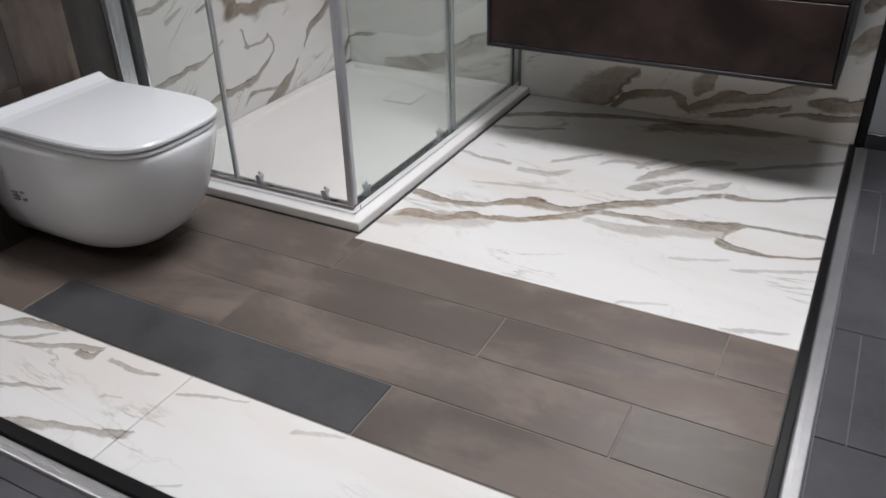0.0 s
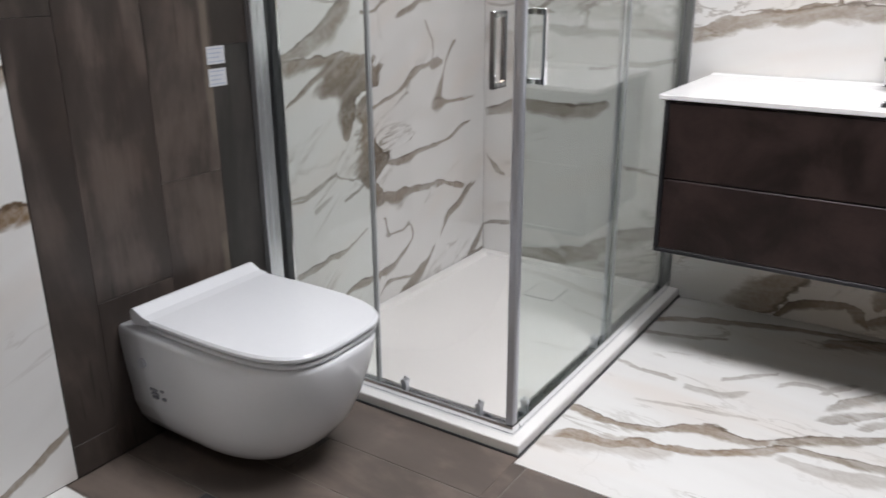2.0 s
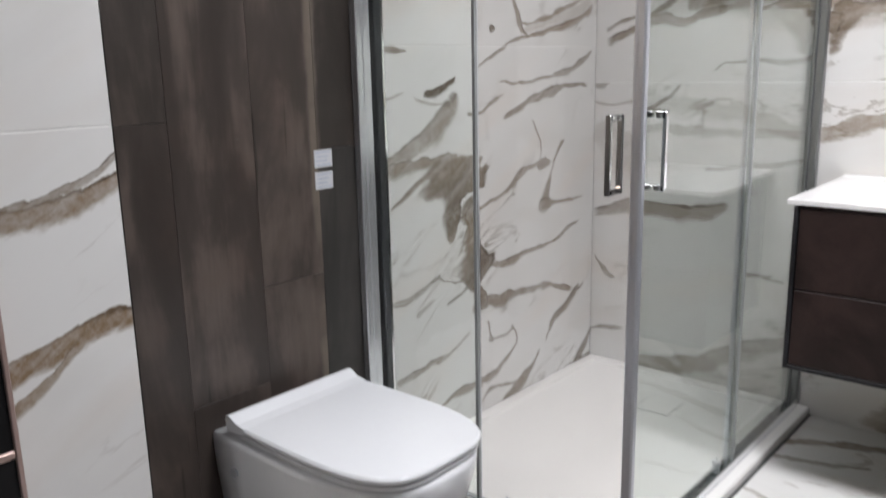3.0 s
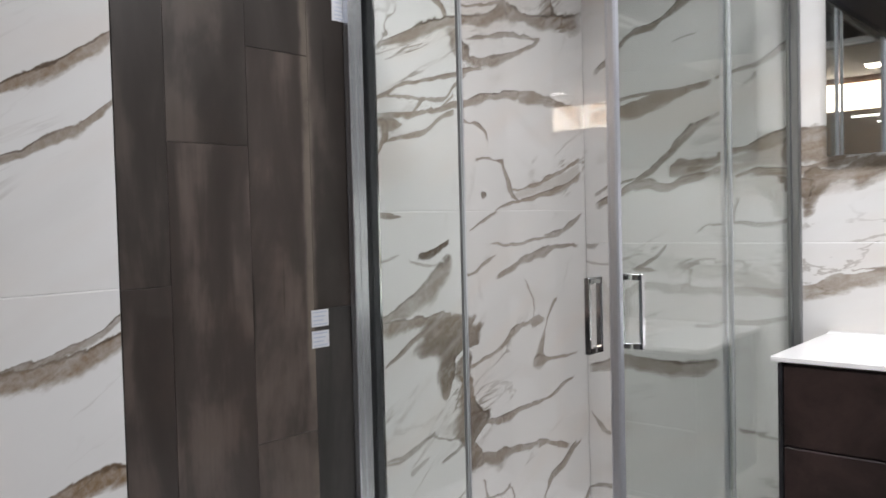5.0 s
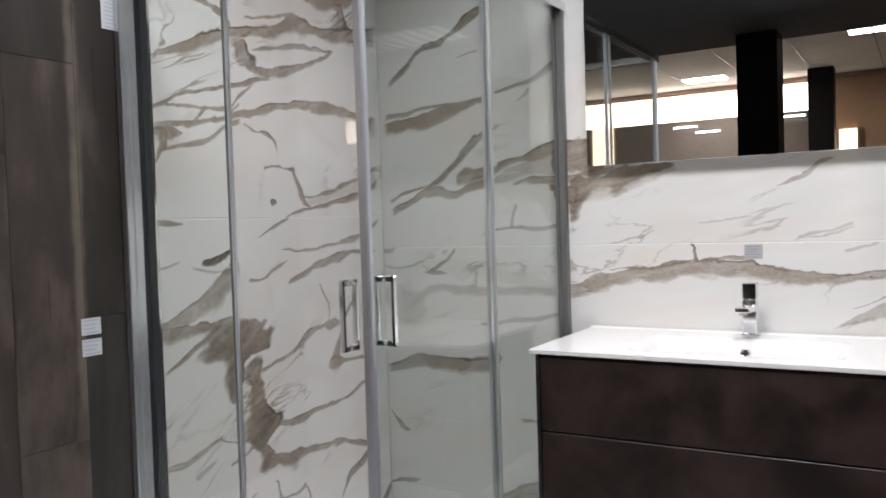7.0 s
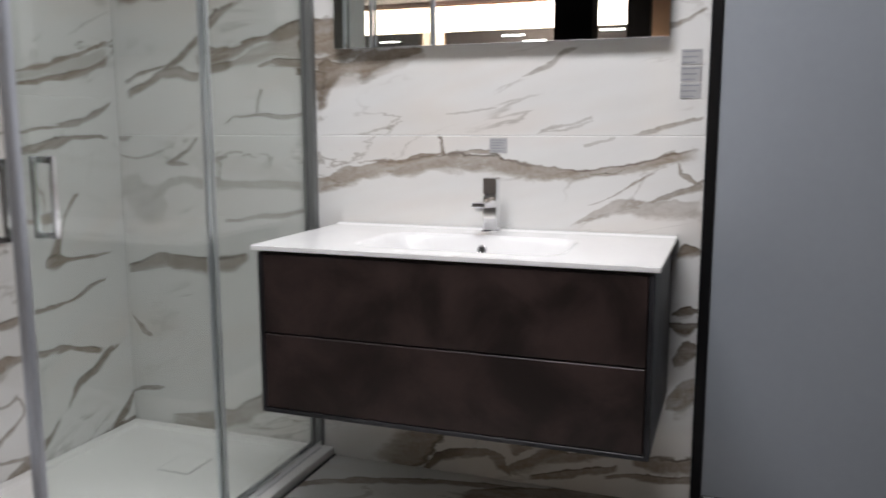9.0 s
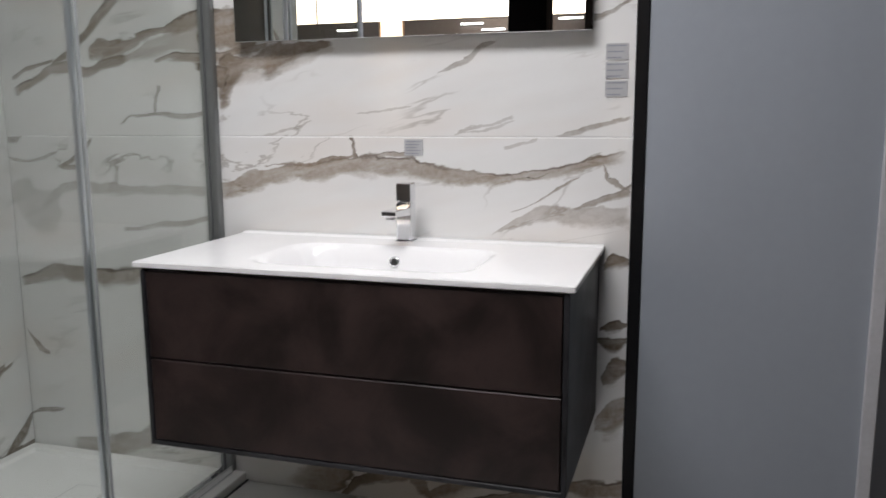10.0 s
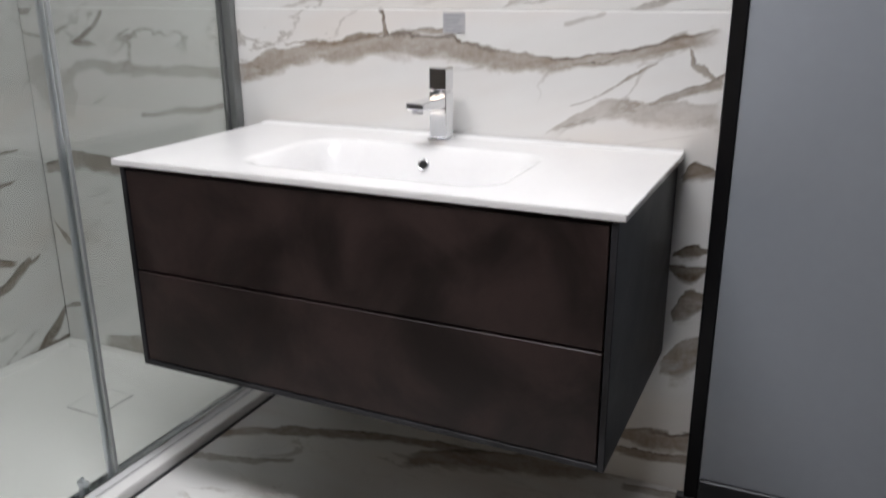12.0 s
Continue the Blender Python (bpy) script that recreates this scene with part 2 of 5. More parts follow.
def mottled(name, colour, rough):
    """Dark oxidised-metal laminate with clouds."""
    m = Net(name)
    p = m.position()
    n, f = m.noise(p, 5.5, 5, 0.62, 0.5), m.noise(p, 55, 3, 0.6)
    d, l = tuple(c * 0.48 for c in colour) + (1,), tuple(c * 1.6 for c in colour) + (1,)
    c = m.mix(m.ramp(n, 0.34, 0.66), d, l)
    c = m.mix(m.ramp(f, 0.5, 0.75, 0, 0.25), c, d)
    m.bump(f, 0.05, 0.001)
    return m.done(c, m.ramp(n, 0.3, 0.7, rough * 0.85, rough * 1.15, False), 0, 0.3)


def pane_glass(name, tint):
    """A clear pane: light goes straight through, the surface mirrors by angle."""
    m = Net(name)
    out = m.t.nodes["Material Output"]
    clear = m.node("ShaderNodeBsdfTransparent", Color=tint)
    gloss = m.node("ShaderNodeBsdfGlossy", Roughness=0.01)
    facing = m.node("ShaderNodeLayerWeight", Blend=0.5).outputs["Facing"]
    amount = m.math("MULTIPLY_ADD", m.math("POWER", facing, 4.5), 0.95, 0.04)
    mix = m.t.nodes.new("ShaderNodeMixShader")
    for i, s in enumerate((amount, clear.outputs[0], gloss.outputs[0])):
        m.t.links.new(s, mix.inputs[i])
    m.t.links.new(mix.outputs[0], out.inputs["Surface"])
    return m.mat


def glowing(name, colour, strength):
    m = Net(name)
    m.b.inputs["Base Color"].default_value = rgb(0.8, 0.8, 0.8)
    m.b.inputs["Emission Color"].default_value = colour
    m.b.inputs["Emission Strength"].default_value = strength
    return m.mat


ml = Marble("marble_left", 1, 2, 0.55)
ml.vein([(-0.677, 1.104, 0.0030), (-0.596, 1.138, 0.0055), (-0.497, 1.180, 0.0040), (-0.423, 1.195, 0.0030)], 0.5, 0.8)
ml.vein([(-1.076, 1.160, 0.0060), (-1.043, 1.153, 0.0070), (-0.977, 1.149, 0.0020)], 0.2, 0.9)
ml.vein([(-0.271, 1.079, 0.0030), (-0.168, 1.087, 0.0083), (-0.095, 1.116, 0.0080), (-0.033, 1.153, 0.0060)], 0.4, 0.85)
ml.vein([(-1.059, 1.028, 0.0035), (-0.988, 1.039, 0.0030)], 0.2, 0.6)
ml.vein([(-0.906, 1.037, 0.0066), (-0.848, 1.044, 0.0084), (-0.775, 1.072, 0.0066)], 0.1, 0.95)
ml.vein([(-0.947, 1.030, 0.0020), (-0.894, 1.014, 0.0035), (-0.827, 1.007, 0.0030), (-0.780, 1.014, 0.0025)], 0.4, 0.5)
ml.vein([(-1.076, 0.865, 0.0030), (-0.996, 0.879, 0.0155), (-0.943, 0.902, 0.0265), (-0.876, 0.939, 0.0295), (-0.817, 0.975, 0.0280), (-0.766, 1.005, 0.0240)], 0.4, 0.75)
ml.vein([(-1.077, 0.844, 0.0190), (-1.008, 0.846, 0.0190), (-0.945, 0.847, 0.0160), (-0.880, 0.849, 0.0100), (-0.811, 0.850, 0.0140), (-0.764, 0.839, 0.0195)], 0.4, 0.85)
ml.vein([(-1.049, 0.738, 0.0040), (-0.980, 0.774, 0.0080), (-0.926, 0.803, 0.0095), (-0.854, 0.822, 0.0120)], 0.4, 0.9)
ml.vein([(0.602, -0.807, 0.0036), (0.635, -0.803, 0.0204), (0.676, -0.791, 0.0306), (0.728, -0.789, 0.0336), (0.756, -0.773, 0.1044), (0.784, -0.774, 0.1092), (0.832, -0.774, 0.1056), (0.857, -0.787, 0.0324)], 0.4, 0.95, True)
ml.vein([(0.356, -0.683, 0.0084), (0.394, -0.665, 0.0276), (0.433, -0.679, 0.0228), (0.475, -0.703, 0.0486), (0.506, -0.688, 0.0804), (0.546, -0.691, 0.0540), (0.589, -0.702, 0.0300), (0.633, -0.705, 0.0252), (0.672, -0.723, 0.0360), (0.702, -0.714, 0.0300), (0.733, -0.690, 0.0102)], 0.4, 0.95, True)
ml.vein([(-0.723, 0.668, 0.0115), (-0.658, 0.694, 0.0060), (-0.591, 0.702, 0.0055), (-0.520, 0.728, 0.0080), (-0.460, 0.766, 0.0115), (-0.414, 0.783, 0.0060), (-0.319, 0.790, 0.0140), (-0.273, 0.790, 0.0040)], 0.5, 0.85)
ml.vein([(-0.689, 0.535, 0.0190), (-0.615, 0.503, 0.0070), (-0.532, 0.492, 0.0100), (-0.428, 0.506, 0.0060), (-0.333, 0.511, 0.0050), (-0.233, 0.521, 0.0050), (-0.162, 0.548, 0.0057), (-0.088, 0.566, 0.0027)], 0.5, 0.9)
ml.vein([(-0.696, 0.399, 0.0205), (-0.620, 0.385, 0.0180), (-0.566, 0.374, 0.0240), (-0.494, 0.381, 0.0120), (-0.419, 0.375, 0.0100), (-0.341, 0.374, 0.0090), (-0.242, 0.348, 0.0093), (-0.131, 0.317, 0.0063)], 0.4, 0.9)
ml.vein([(-0.283, 0.225, 0.0040), (-0.214, 0.239, 0.0060), (-0.158, 0.276, 0.0120), (-0.090, 0.326, 0.0055)], 0.3, 0.8)
ml.vein([(-0.359, 0.638, 0.0030), (-0.320, 0.653, 0.0170), (-0.260, 0.648, 0.0067), (-0.156, 0.647, 0.0040), (-0.072, 0.646, 0.0030)], 0.5, 0.85)
ml.vein([(0.653, -0.320, 0.0180), (0.713, -0.297, 0.0110), (0.770, -0.271, 0.0045), (0.858, -0.208, 0.0100)], 0.4, 0.85, True)
ml.vein([(-0.551, 0.951, 0.0027), (-0.464, 0.978, 0.0090), (-0.371, 1.007, 0.0100), (-0.274, 1.021, 0.0120), (-0.171, 1.036, 0.0070), (-0.047, 1.034, 0.0060)], 0.4, 0.85)
ml.vein([(-0.724, 0.971, 0.0050), (-0.683, 0.967, 0.0060), (-0.617, 0.994, 0.0065), (-0.542, 1.024, 0.0017)], 0.3, 0.85)
ml.vein([(-0.573, 1.064, 0.0030), (-0.460, 1.053, 0.0040), (-0.352, 1.064, 0.0050), (-0.231, 1.071, 0.0030)], 0.5, 0.75)
ml.vein([(0.804, -0.350, 0.0030), (0.848, -0.342, 0.0040), (0.889, -0.362, 0.0050), (0.930, -0.391, 0.0040)], 0.4, 0.6, True)
ml.vein([(-1.085, 0.463, 0.0030), (-1.015, 0.466, 0.0030), (-0.952, 0.480, 0.0055), (-0.908, 0.501, 0.0030), (-0.860, 0.514, 0.0040)], 0.1, 0.6)
ml.vein([(-1.063, 0.472, 0.0040), (-0.997, 0.476, 0.0040), (-0.929, 0.491, 0.0070), (-0.893, 0.506, 0.0030), (-0.854, 0.515, 0.0065)], 0.1, 0.6)
ml.vein([(-0.962, 0.419, 0.0050), (-0.908, 0.437, 0.0060), (-0.884, 0.448, 0.0030)], 0.1, 0.5)
ml.vein([(-0.824, 0.423, 0.0045), (-0.773, 0.438, 0.0050), (-0.715, 0.462, 0.0060)], 0.1, 0.7)
ml.vein([(-0.857, 0.507, 0.0020), (-0.796, 0.485, 0.0030), (-0.725, 0.478, 0.0040)], 0.1, 0.7)
ml.vein([(-1.060, 0.243, 0.0050), (-0.975, 0.251, 0.0070), (-0.904, 0.259, 0.0080), (-0.830, 0.268, 0.0060), (-0.720, 0.306, 0.0045)], 0.3, 0.75)
ml.vein([(-0.874, 0.114, 0.0030), (-0.797, 0.129, 0.0080), (-0.718, 0.132, 0.0100), (-0.620, 0.137, 0.0100), (-0.546, 0.160, 0.0085), (-0.478, 0.208, 0.0040)], 0.4, 0.85)
ml.vein([(-0.628, 0.255, 0.0030), (-0.559, 0.252, 0.0040), (-0.495, 0.268, 0.0060)], 0.3, 0.7)
ml.vein([(0.248, -0.611, 0.0045), (0.286, -0.627, 0.0040), (0.319, -0.637, 0.0040)], 0.3, 0.7, True)
ml.vein([(0.202, -0.481, 0.0035), (0.231, -0.478, 0.0035), (0.272, -0.501, 0.0060)], 0.3, 0.7, True)
ml.vein([(-0.665, 0.059, 0.0055), (-0.607, 0.092, 0.0060), (-0.518, 0.075, 0.0050), (-0.433, 0.069, 0.0110)], 0.3, 0.75)
ml.vein([(-0.579, 0.009, 0.0040), (-0.503, 0.036, 0.0190), (-0.446, 0.062, 0.0210), (-0.391, 0.093, 0.0085), (-0.341, 0.141, 0.0045)], 0.2, 0.9)
ml.vein([(-0.307, 0.167, 0.0070), (-0.254, 0.233, 0.0110), (-0.183, 0.255, 0.0085), (-0.128, 0.293, 0.0070), (-0.057, 0.320, 0.0047)], 0.2, 0.8)
ml.vein([(-0.121, 0.025, 0.0080), (-0.052, 0.073, 0.0190), (0.011, 0.135, 0.0120)], 0.1, 0.9)
ml.vein([(-0.144, 0.030, 0.0030), (-0.060, 0.028, 0.0080), (0.016, 0.034, 0.0040)], 0.1, 0.9)
MARBLE_LEFT = ml.finish(0.75, 0.25)

mu = Marble("marble_left_upper", 1, 2, 0.45)
mu.vein([(-1.067, 1.603, 0.0025), (-1.011, 1.631, 0.0095), (-0.939, 1.658, 0.0150), (-0.862, 1.690, 0.0190), (-0.769, 1.723, 0.0120), (-0.671, 1.745, 0.0140), (-0.565, 1.768, 0.0170), (-0.465, 1.805, 0.0230), (-0.361, 1.802, 0.0150), (-0.232, 1.813, 0.0213), (-0.093, 1.834, 0.0283), (0.001, 1.851, 0.0315)], 0.4, 0.9)
mu.vein([(-0.963, 1.804, 0.0030), (-0.900, 1.799, 0.0040), (-0.835, 1.787, 0.0085), (-0.786, 1.764, 0.0120), (-0.762, 1.721, 0.0200)], 0.5, 0.9)
mu.vein([(-0.459, 1.929, 0.0085), (-0.392, 1.914, 0.0200), (-0.308, 1.917, 0.0260), (-0.208, 1.958, 0.0300), (-0.083, 2.007, 0.0277)], 0.5, 0.9)
mu.vein([(1.826, -0.248, 0.0285), (1.875, -0.222, 0.0220), (1.923, -0.243, 0.0155)], 0.4, 0.8, True)
mu.vein([(-0.699, 1.781, 0.0030), (-0.590, 1.806, 0.0030), (-0.507, 1.830, 0.0057), (-0.478, 1.843, 0.0050)], 0.4, 0.8)
mu.vein([(1.792, -0.474, 0.0150), (1.820, -0.484, 0.0120), (1.843, -0.478, 0.0080)], 0.4, 0.85, True)
mu.vein([(1.625, -0.676, 0.0200), (1.646, -0.700, 0.0370), (1.678, -0.716, 0.0360), (1.711, -0.727, 0.0250)], 0.3, 0.85, True)
mu.vein([(-0.701, 1.629, 0.0070), (-0.625, 1.624, 0.0130), (-0.530, 1.643, 0.0130), (-0.428, 1.674, 0.0083), (-0.334, 1.715, 0.0070), (-0.269, 1.747, 0.0023)], 0.4, 0.85)
mu.vein([(-0.673, 1.692, 0.0030), (-0.568, 1.708, 0.0070), (-0.454, 1.734, 0.0070), (-0.364, 1.741, 0.0043), (-0.269, 1.745, 0.0040)], 0.3, 0.8)
mu.vein([(-1.073, 1.463, 0.0075), (-1.018, 1.486, 0.0040), (-0.956, 1.518, 0.0050), (-0.869, 1.541, 0.0050), (-0.777, 1.562, 0.0055), (-0.678, 1.590, 0.0055), (-0.586, 1.615, 0.0077)], 0.4, 0.9)
mu.vein([(-1.028, 1.481, 0.0030), (-0.947, 1.484, 0.0040), (-0.883, 1.486, 0.0050), (-0.804, 1.489, 0.0050), (-0.743, 1.534, 0.0055), (-0.666, 1.585, 0.0035)], 0.4, 0.8)
mu.vein([(-1.075, 1.417, 0.0060), (-1.001, 1.427, 0.0070), (-0.917, 1.440, 0.0085), (-0.828, 1.458, 0.0075), (-0.733, 1.480, 0.0080), (-0.631, 1.504, 0.0110), (-0.550, 1.524, 0.0090), (-0.435, 1.541, 0.0117), (-0.343, 1.541, 0.0170), (-0.247, 1.541, 0.0150), (-0.145, 1.529, 0.0113), (-0.081, 1.510, 0.0263), (-0.014, 1.507, 0.0300)], 0.5, 0.9)
mu.vein([(1.322, -1.057, 0.0020), (1.347, -1.042, 0.0075), (1.381, -1.031, 0.0130), (1.419, -1.041, 0.0080)], 0.5, 0.9, True)
mu.vein([(-1.068, 1.409, 0.0040), (-1.022, 1.399, 0.0140), (-0.965, 1.406, 0.0020)], 0.5, 0.8)
mu.vein([(-1.044, 1.347, 0.0030), (-0.983, 1.369, 0.0050), (-0.920, 1.378, 0.0060), (-0.854, 1.403, 0.0060), (-0.807, 1.433, 0.0060), (-0.734, 1.463, 0.0045)], 0.5, 0.85)
mu.vein([(1.440, -0.917, 0.0025), (1.465, -0.895, 0.0080), (1.490, -0.872, 0.0080)], 0.4, 0.8, True)
mu.vein([(-0.862, 1.452, 0.0030), (-0.805, 1.467, 0.0055), (-0.744, 1.508, 0.0050)], 0.4, 0.7)
mu.vein([(-0.720, 1.454, 0.0050), (-0.686, 1.436, 0.0030), (-0.609, 1.428, 0.0063), (-0.578, 1.394, 0.0110), (-0.575, 1.351, 0.0150)], 0.5, 0.85)
mu.vein([(-0.635, 1.325, 0.0050), (-0.573, 1.329, 0.0030), (-0.498, 1.318, 0.0065)], 0.5, 0.85)
mu.vein([(1.199, -0.431, 0.0075), (1.229, -0.462, 0.0115), (1.266, -0.478, 0.0080), (1.321, -0.504, 0.0055)], 0.6, 0.85, True)
mu.vein([(-0.467, 1.189, 0.0030), (-0.392, 1.195, 0.0050), (-0.296, 1.218, 0.0057), (-0.195, 1.231, 0.0117), (-0.087, 1.263, 0.0083), (-0.026, 1.292, 0.0120)], 0.7, 0.9)
mu.vein([(-0.465, 1.232, 0.0030), (-0.359, 1.241, 0.0047), (-0.261, 1.270, 0.0077), (-0.157, 1.303, 0.0053), (-0.023, 1.352, 0.0052)], 0.7, 0.85)
mu.vein([(-0.452, 1.210, 0.0060), (-0.295, 1.246, 0.0197), (-0.158, 1.270, 0.0197), (-0.032, 1.318, 0.0173)], 1, 0.28)
mu.vein([(-0.677, 1.104, 0.0030), (-0.596, 1.138, 0.0055), (-0.497, 1.180, 0.0040), (-0.423, 1.195, 0.0030)], 0.5, 0.8)
mu.vein([(-1.076, 1.160, 0.0060), (-1.043, 1.153, 0.0070), (-0.977, 1.149, 0.0020)], 0.2, 0.9)
mu.vein([(-0.614, 1.215, 0.0040), (-0.603, 1.215, 0.0060), (-0.590, 1.215, 0.0040)], 0.1, 0.9)
mu.vein([(-0.271, 1.079, 0.0030), (-0.168, 1.087, 0.0083), (-0.095, 1.116, 0.0080), (-0.033, 1.153, 0.0060)], 0.4, 0.85)
MARBLE_LEFT_UPPER = mu.finish(0.75, 0.25)

mw = Marble("marble_left_front", 1, 2, 0.55)
mw.vein([(-2.228, 0.846, 0.0082), (-2.013, 0.861, 0.0183), (-1.901, 0.871, 0.0183), (-1.857, 0.882, 0.0183), (-1.752, 0.942, 0.0082)], 0.8, 0.9)
mw.vein([(-2.223, 0.841, 0.0032), (-2.008, 0.878, 0.0072), (-1.897, 0.902, 0.0072), (-1.851, 0.923, 0.0072), (-1.754, 0.983, 0.0032)], 0.45, 0.9)
mw.vein([(-2.287, 0.510, 0.0092), (-2.072, 0.565, 0.0204), (-1.942, 0.607, 0.0204), (-1.883, 0.626, 0.0204), (-1.733, 0.637, 0.0092)], 1, 0.9)
mw.vein([(-2.273, 0.419, 0.0046), (-2.058, 0.506, 0.0102), (-1.972, 0.550, 0.0102), (-1.922, 0.590, 0.0102), (-1.844, 0.654, 0.0046)], 0.85, 0.9)
mw.vein([(-2.174, -0.038, 0.0039), (-1.958, 0.048, 0.0087), (-1.858, 0.098, 0.0087), (-1.760, 0.141, 0.0039)], 0.5, 0.9)
mw.vein([(-2.103, 1.348, 0.0052), (-1.888, 1.459, 0.0115), (-1.836, 1.492, 0.0115), (-1.786, 1.537, 0.0052)], 0.75, 0.9)
mw.vein([(-2.108, 1.220, 0.0041), (-1.893, 1.321, 0.0092), (-1.841, 1.351, 0.0092), (-1.790, 1.399, 0.0041)], 0.45, 0.9)
MARBLE_LEFT_FRONT = mw.finish(0.25, 0.0)

mb = Marble("marble_back", 0, 2, 0.22)
mb.vein([(0.723, 0.911, 0.0050), (0.758, 0.893, 0.0180), (0.824, 0.910, 0.0190), (0.917, 0.928, 0.0210), (1.007, 0.946, 0.0210), (1.094, 0.953, 0.0190), (1.162, 0.965, 0.0190), (1.245, 0.965, 0.0210), (1.310, 0.969, 0.0220), (1.373, 0.955, 0.0170), (1.450, 0.940, 0.0180), (1.541, 0.937, 0.0120), (1.629, 0.941, 0.0100), (1.700, 0.948, 0.0110), (1.770, 0.963, 0.0110), (1.838, 0.984, 0.0120), (1.914, 0.993, 0.0100)], 0.6, 0.78)
mb.vein([(0.901, 0.964, 0.0020), (1.008, 0.963, 0.0030), (1.095, 0.978, 0.0050), (1.180, 0.989, 0.0030)], 0.4, 0.9)
mb.vein([(0.982, 1.183, 0.0080), (1.012, 1.177, 0.0040), (1.041, 1.172, 0.0050)], 0.4, 0.95, True)
mb.vein([(1.242, 0.987, 0.0035), (1.294, 0.998, 0.0080), (1.345, 0.994, 0.0050)], 0.5, 0.8)
mb.vein([(1.614, 0.932, 0.0020), (1.672, 0.937, 0.0035), (1.707, 0.948, 0.0020)], 0.4, 0.9)
mb.vein([(1.567, 0.787, 0.0025), (1.644, 0.827, 0.0100), (1.715, 0.848, 0.0180), (1.786, 0.845, 0.0180), (1.854, 0.847, 0.0160), (1.918, 0.845, 0.0250)], 0.55, 0.5)
mb.vein([(1.615, 0.852, 0.0010), (1.687, 0.878, 0.0020), (1.736, 0.914, 0.0030), (1.787, 0.945, 0.0020)], 0.3, 0.7)
mb.vein([(1.778, 0.864, 0.0030), (1.840, 0.885, 0.0080), (1.880, 0.900, 0.0080), (1.916, 0.913, 0.0095)], 0.3, 0.75)
mb.vein([(1.851, 0.967, 0.0030), (1.860, 0.948, 0.0070), (1.879, 0.935, 0.0050), (1.917, 0.909, 0.0020)], 0.3, 0.75)
mb.vein([(1.597, 1.014, 0.0030), (1.643, 1.030, 0.0030), (1.680, 1.042, 0.0030)], 0.1, 0.4)
mb.vein([(1.853, 0.556, 0.0046), (1.887, 0.564, 0.0102), (1.919, 0.572, 0.0046)], 0.1, 1.0)
mb.vein([(1.850, 0.527, 0.0063), (1.885, 0.516, 0.0139), (1.925, 0.531, 0.0063)], 0.1, 1.0)
mb.vein([(1.860, 0.417, 0.0105), (1.886, 0.447, 0.0233), (1.924, 0.461, 0.0105)], 0.3, 1.0)
mb.vein([(1.850, 0.297, 0.0165), (1.891, 0.329, 0.0367), (1.931, 0.361, 0.0165)], 0.3, 1.0)
mb.vein([(1.856, 0.717, 0.0073), (1.881, 0.735, 0.0163), (1.917, 0.728, 0.0073)], 0.4, 1.0)
mb.vein([(-0.015, 1.023, 0.0070), (0.057, 1.073, 0.0750), (0.105, 1.117, 0.0730), (0.152, 1.164, 0.0300)], 0.7, 0.75, True)
mb.vein([(1.113, -0.014, 0.0150), (1.174, 0.050, 0.0160), (1.252, 0.072, 0.0110), (1.330, 0.085, 0.0075)], 0.5, 0.95)
mb.vein([(1.320, 0.082, 0.0060), (1.362, 0.058, 0.0200), (1.399, 0.030, 0.0110)], 0.5, 0.9)
mb.vein([(1.384, 0.036, 0.0105), (1.448, 0.060, 0.0170), (1.517, 0.097, 0.0190), (1.607, 0.104, 0.0110), (1.705, 0.142, 0.0150), (1.785, 0.163, 0.0080)], 0.6, 0.9)
mb.vein([(0.086, 1.416, 0.0070), (0.128, 1.429, 0.0330), (0.174, 1.454, 0.0210)], 0.6, 0.8, True)
mb.vein([(1.677, 0.056, 0.0060), (1.753, 0.070, 0.0090), (1.886, 0.076, 0.0110), (1.941, 0.085, 0.0070)], 0.5, 0.9)
mb.vein([(1.762, 0.108, 0.0050), (1.828, 0.116, 0.0200), (1.924, 0.124, 0.0220)], 0.6, 0.85)
mb.vein([(1.454, 0.020, 0.0060), (1.579, 0.051, 0.0120), (1.714, 0.091, 0.0080)], 0.5, 0.9)
MARBLE_BACK = mb.finish(0.55, 0.0)

mc = Marble("marble_back_shower", 0, 2, 0.22)
mc.vein([(0.723, 0.911, 0.0050), (0.758, 0.893, 0.0180), (0.824, 0.910, 0.0190), (0.917, 0.928, 0.0210), (1.007, 0.946, 0.0210), (1.094, 0.953, 0.0190), (1.162, 0.965, 0.0190), (1.245, 0.965, 0.0210), (1.310, 0.969, 0.0220), (1.373, 0.955, 0.0170), (1.450, 0.940, 0.0180), (1.541, 0.937, 0.0120), (1.629, 0.941, 0.0100), (1.700, 0.948, 0.0110), (1.770, 0.963, 0.0110), (1.838, 0.984, 0.0120), (1.914, 0.993, 0.0100)], 0.6, 0.78)
mc.vein([(0.202, 0.948, 0.0070), (0.270, 0.983, 0.0070), (0.323, 1.030, 0.0060)], 0.2, 0.7)
mc.vein([(0.195, 0.950, 0.0040), (0.231, 0.944, 0.0070), (0.280, 0.940, 0.0030)], 0.3, 0.6)
mc.vein([(0.099, 0.816, 0.0067), (0.178, 0.864, 0.0145), (0.266, 0.892, 0.0090), (0.362, 0.883, 0.0160), (0.513, 0.885, 0.0100), (0.721, 0.885, 0.0130)], 0.5, 0.4)
mc.vein([(-0.002, 0.867, 0.0255), (0.062, 0.840, 0.0570), (0.125, 0.817, 0.0620), (0.188, 0.802, 0.0100)], 0.6, 0.25)
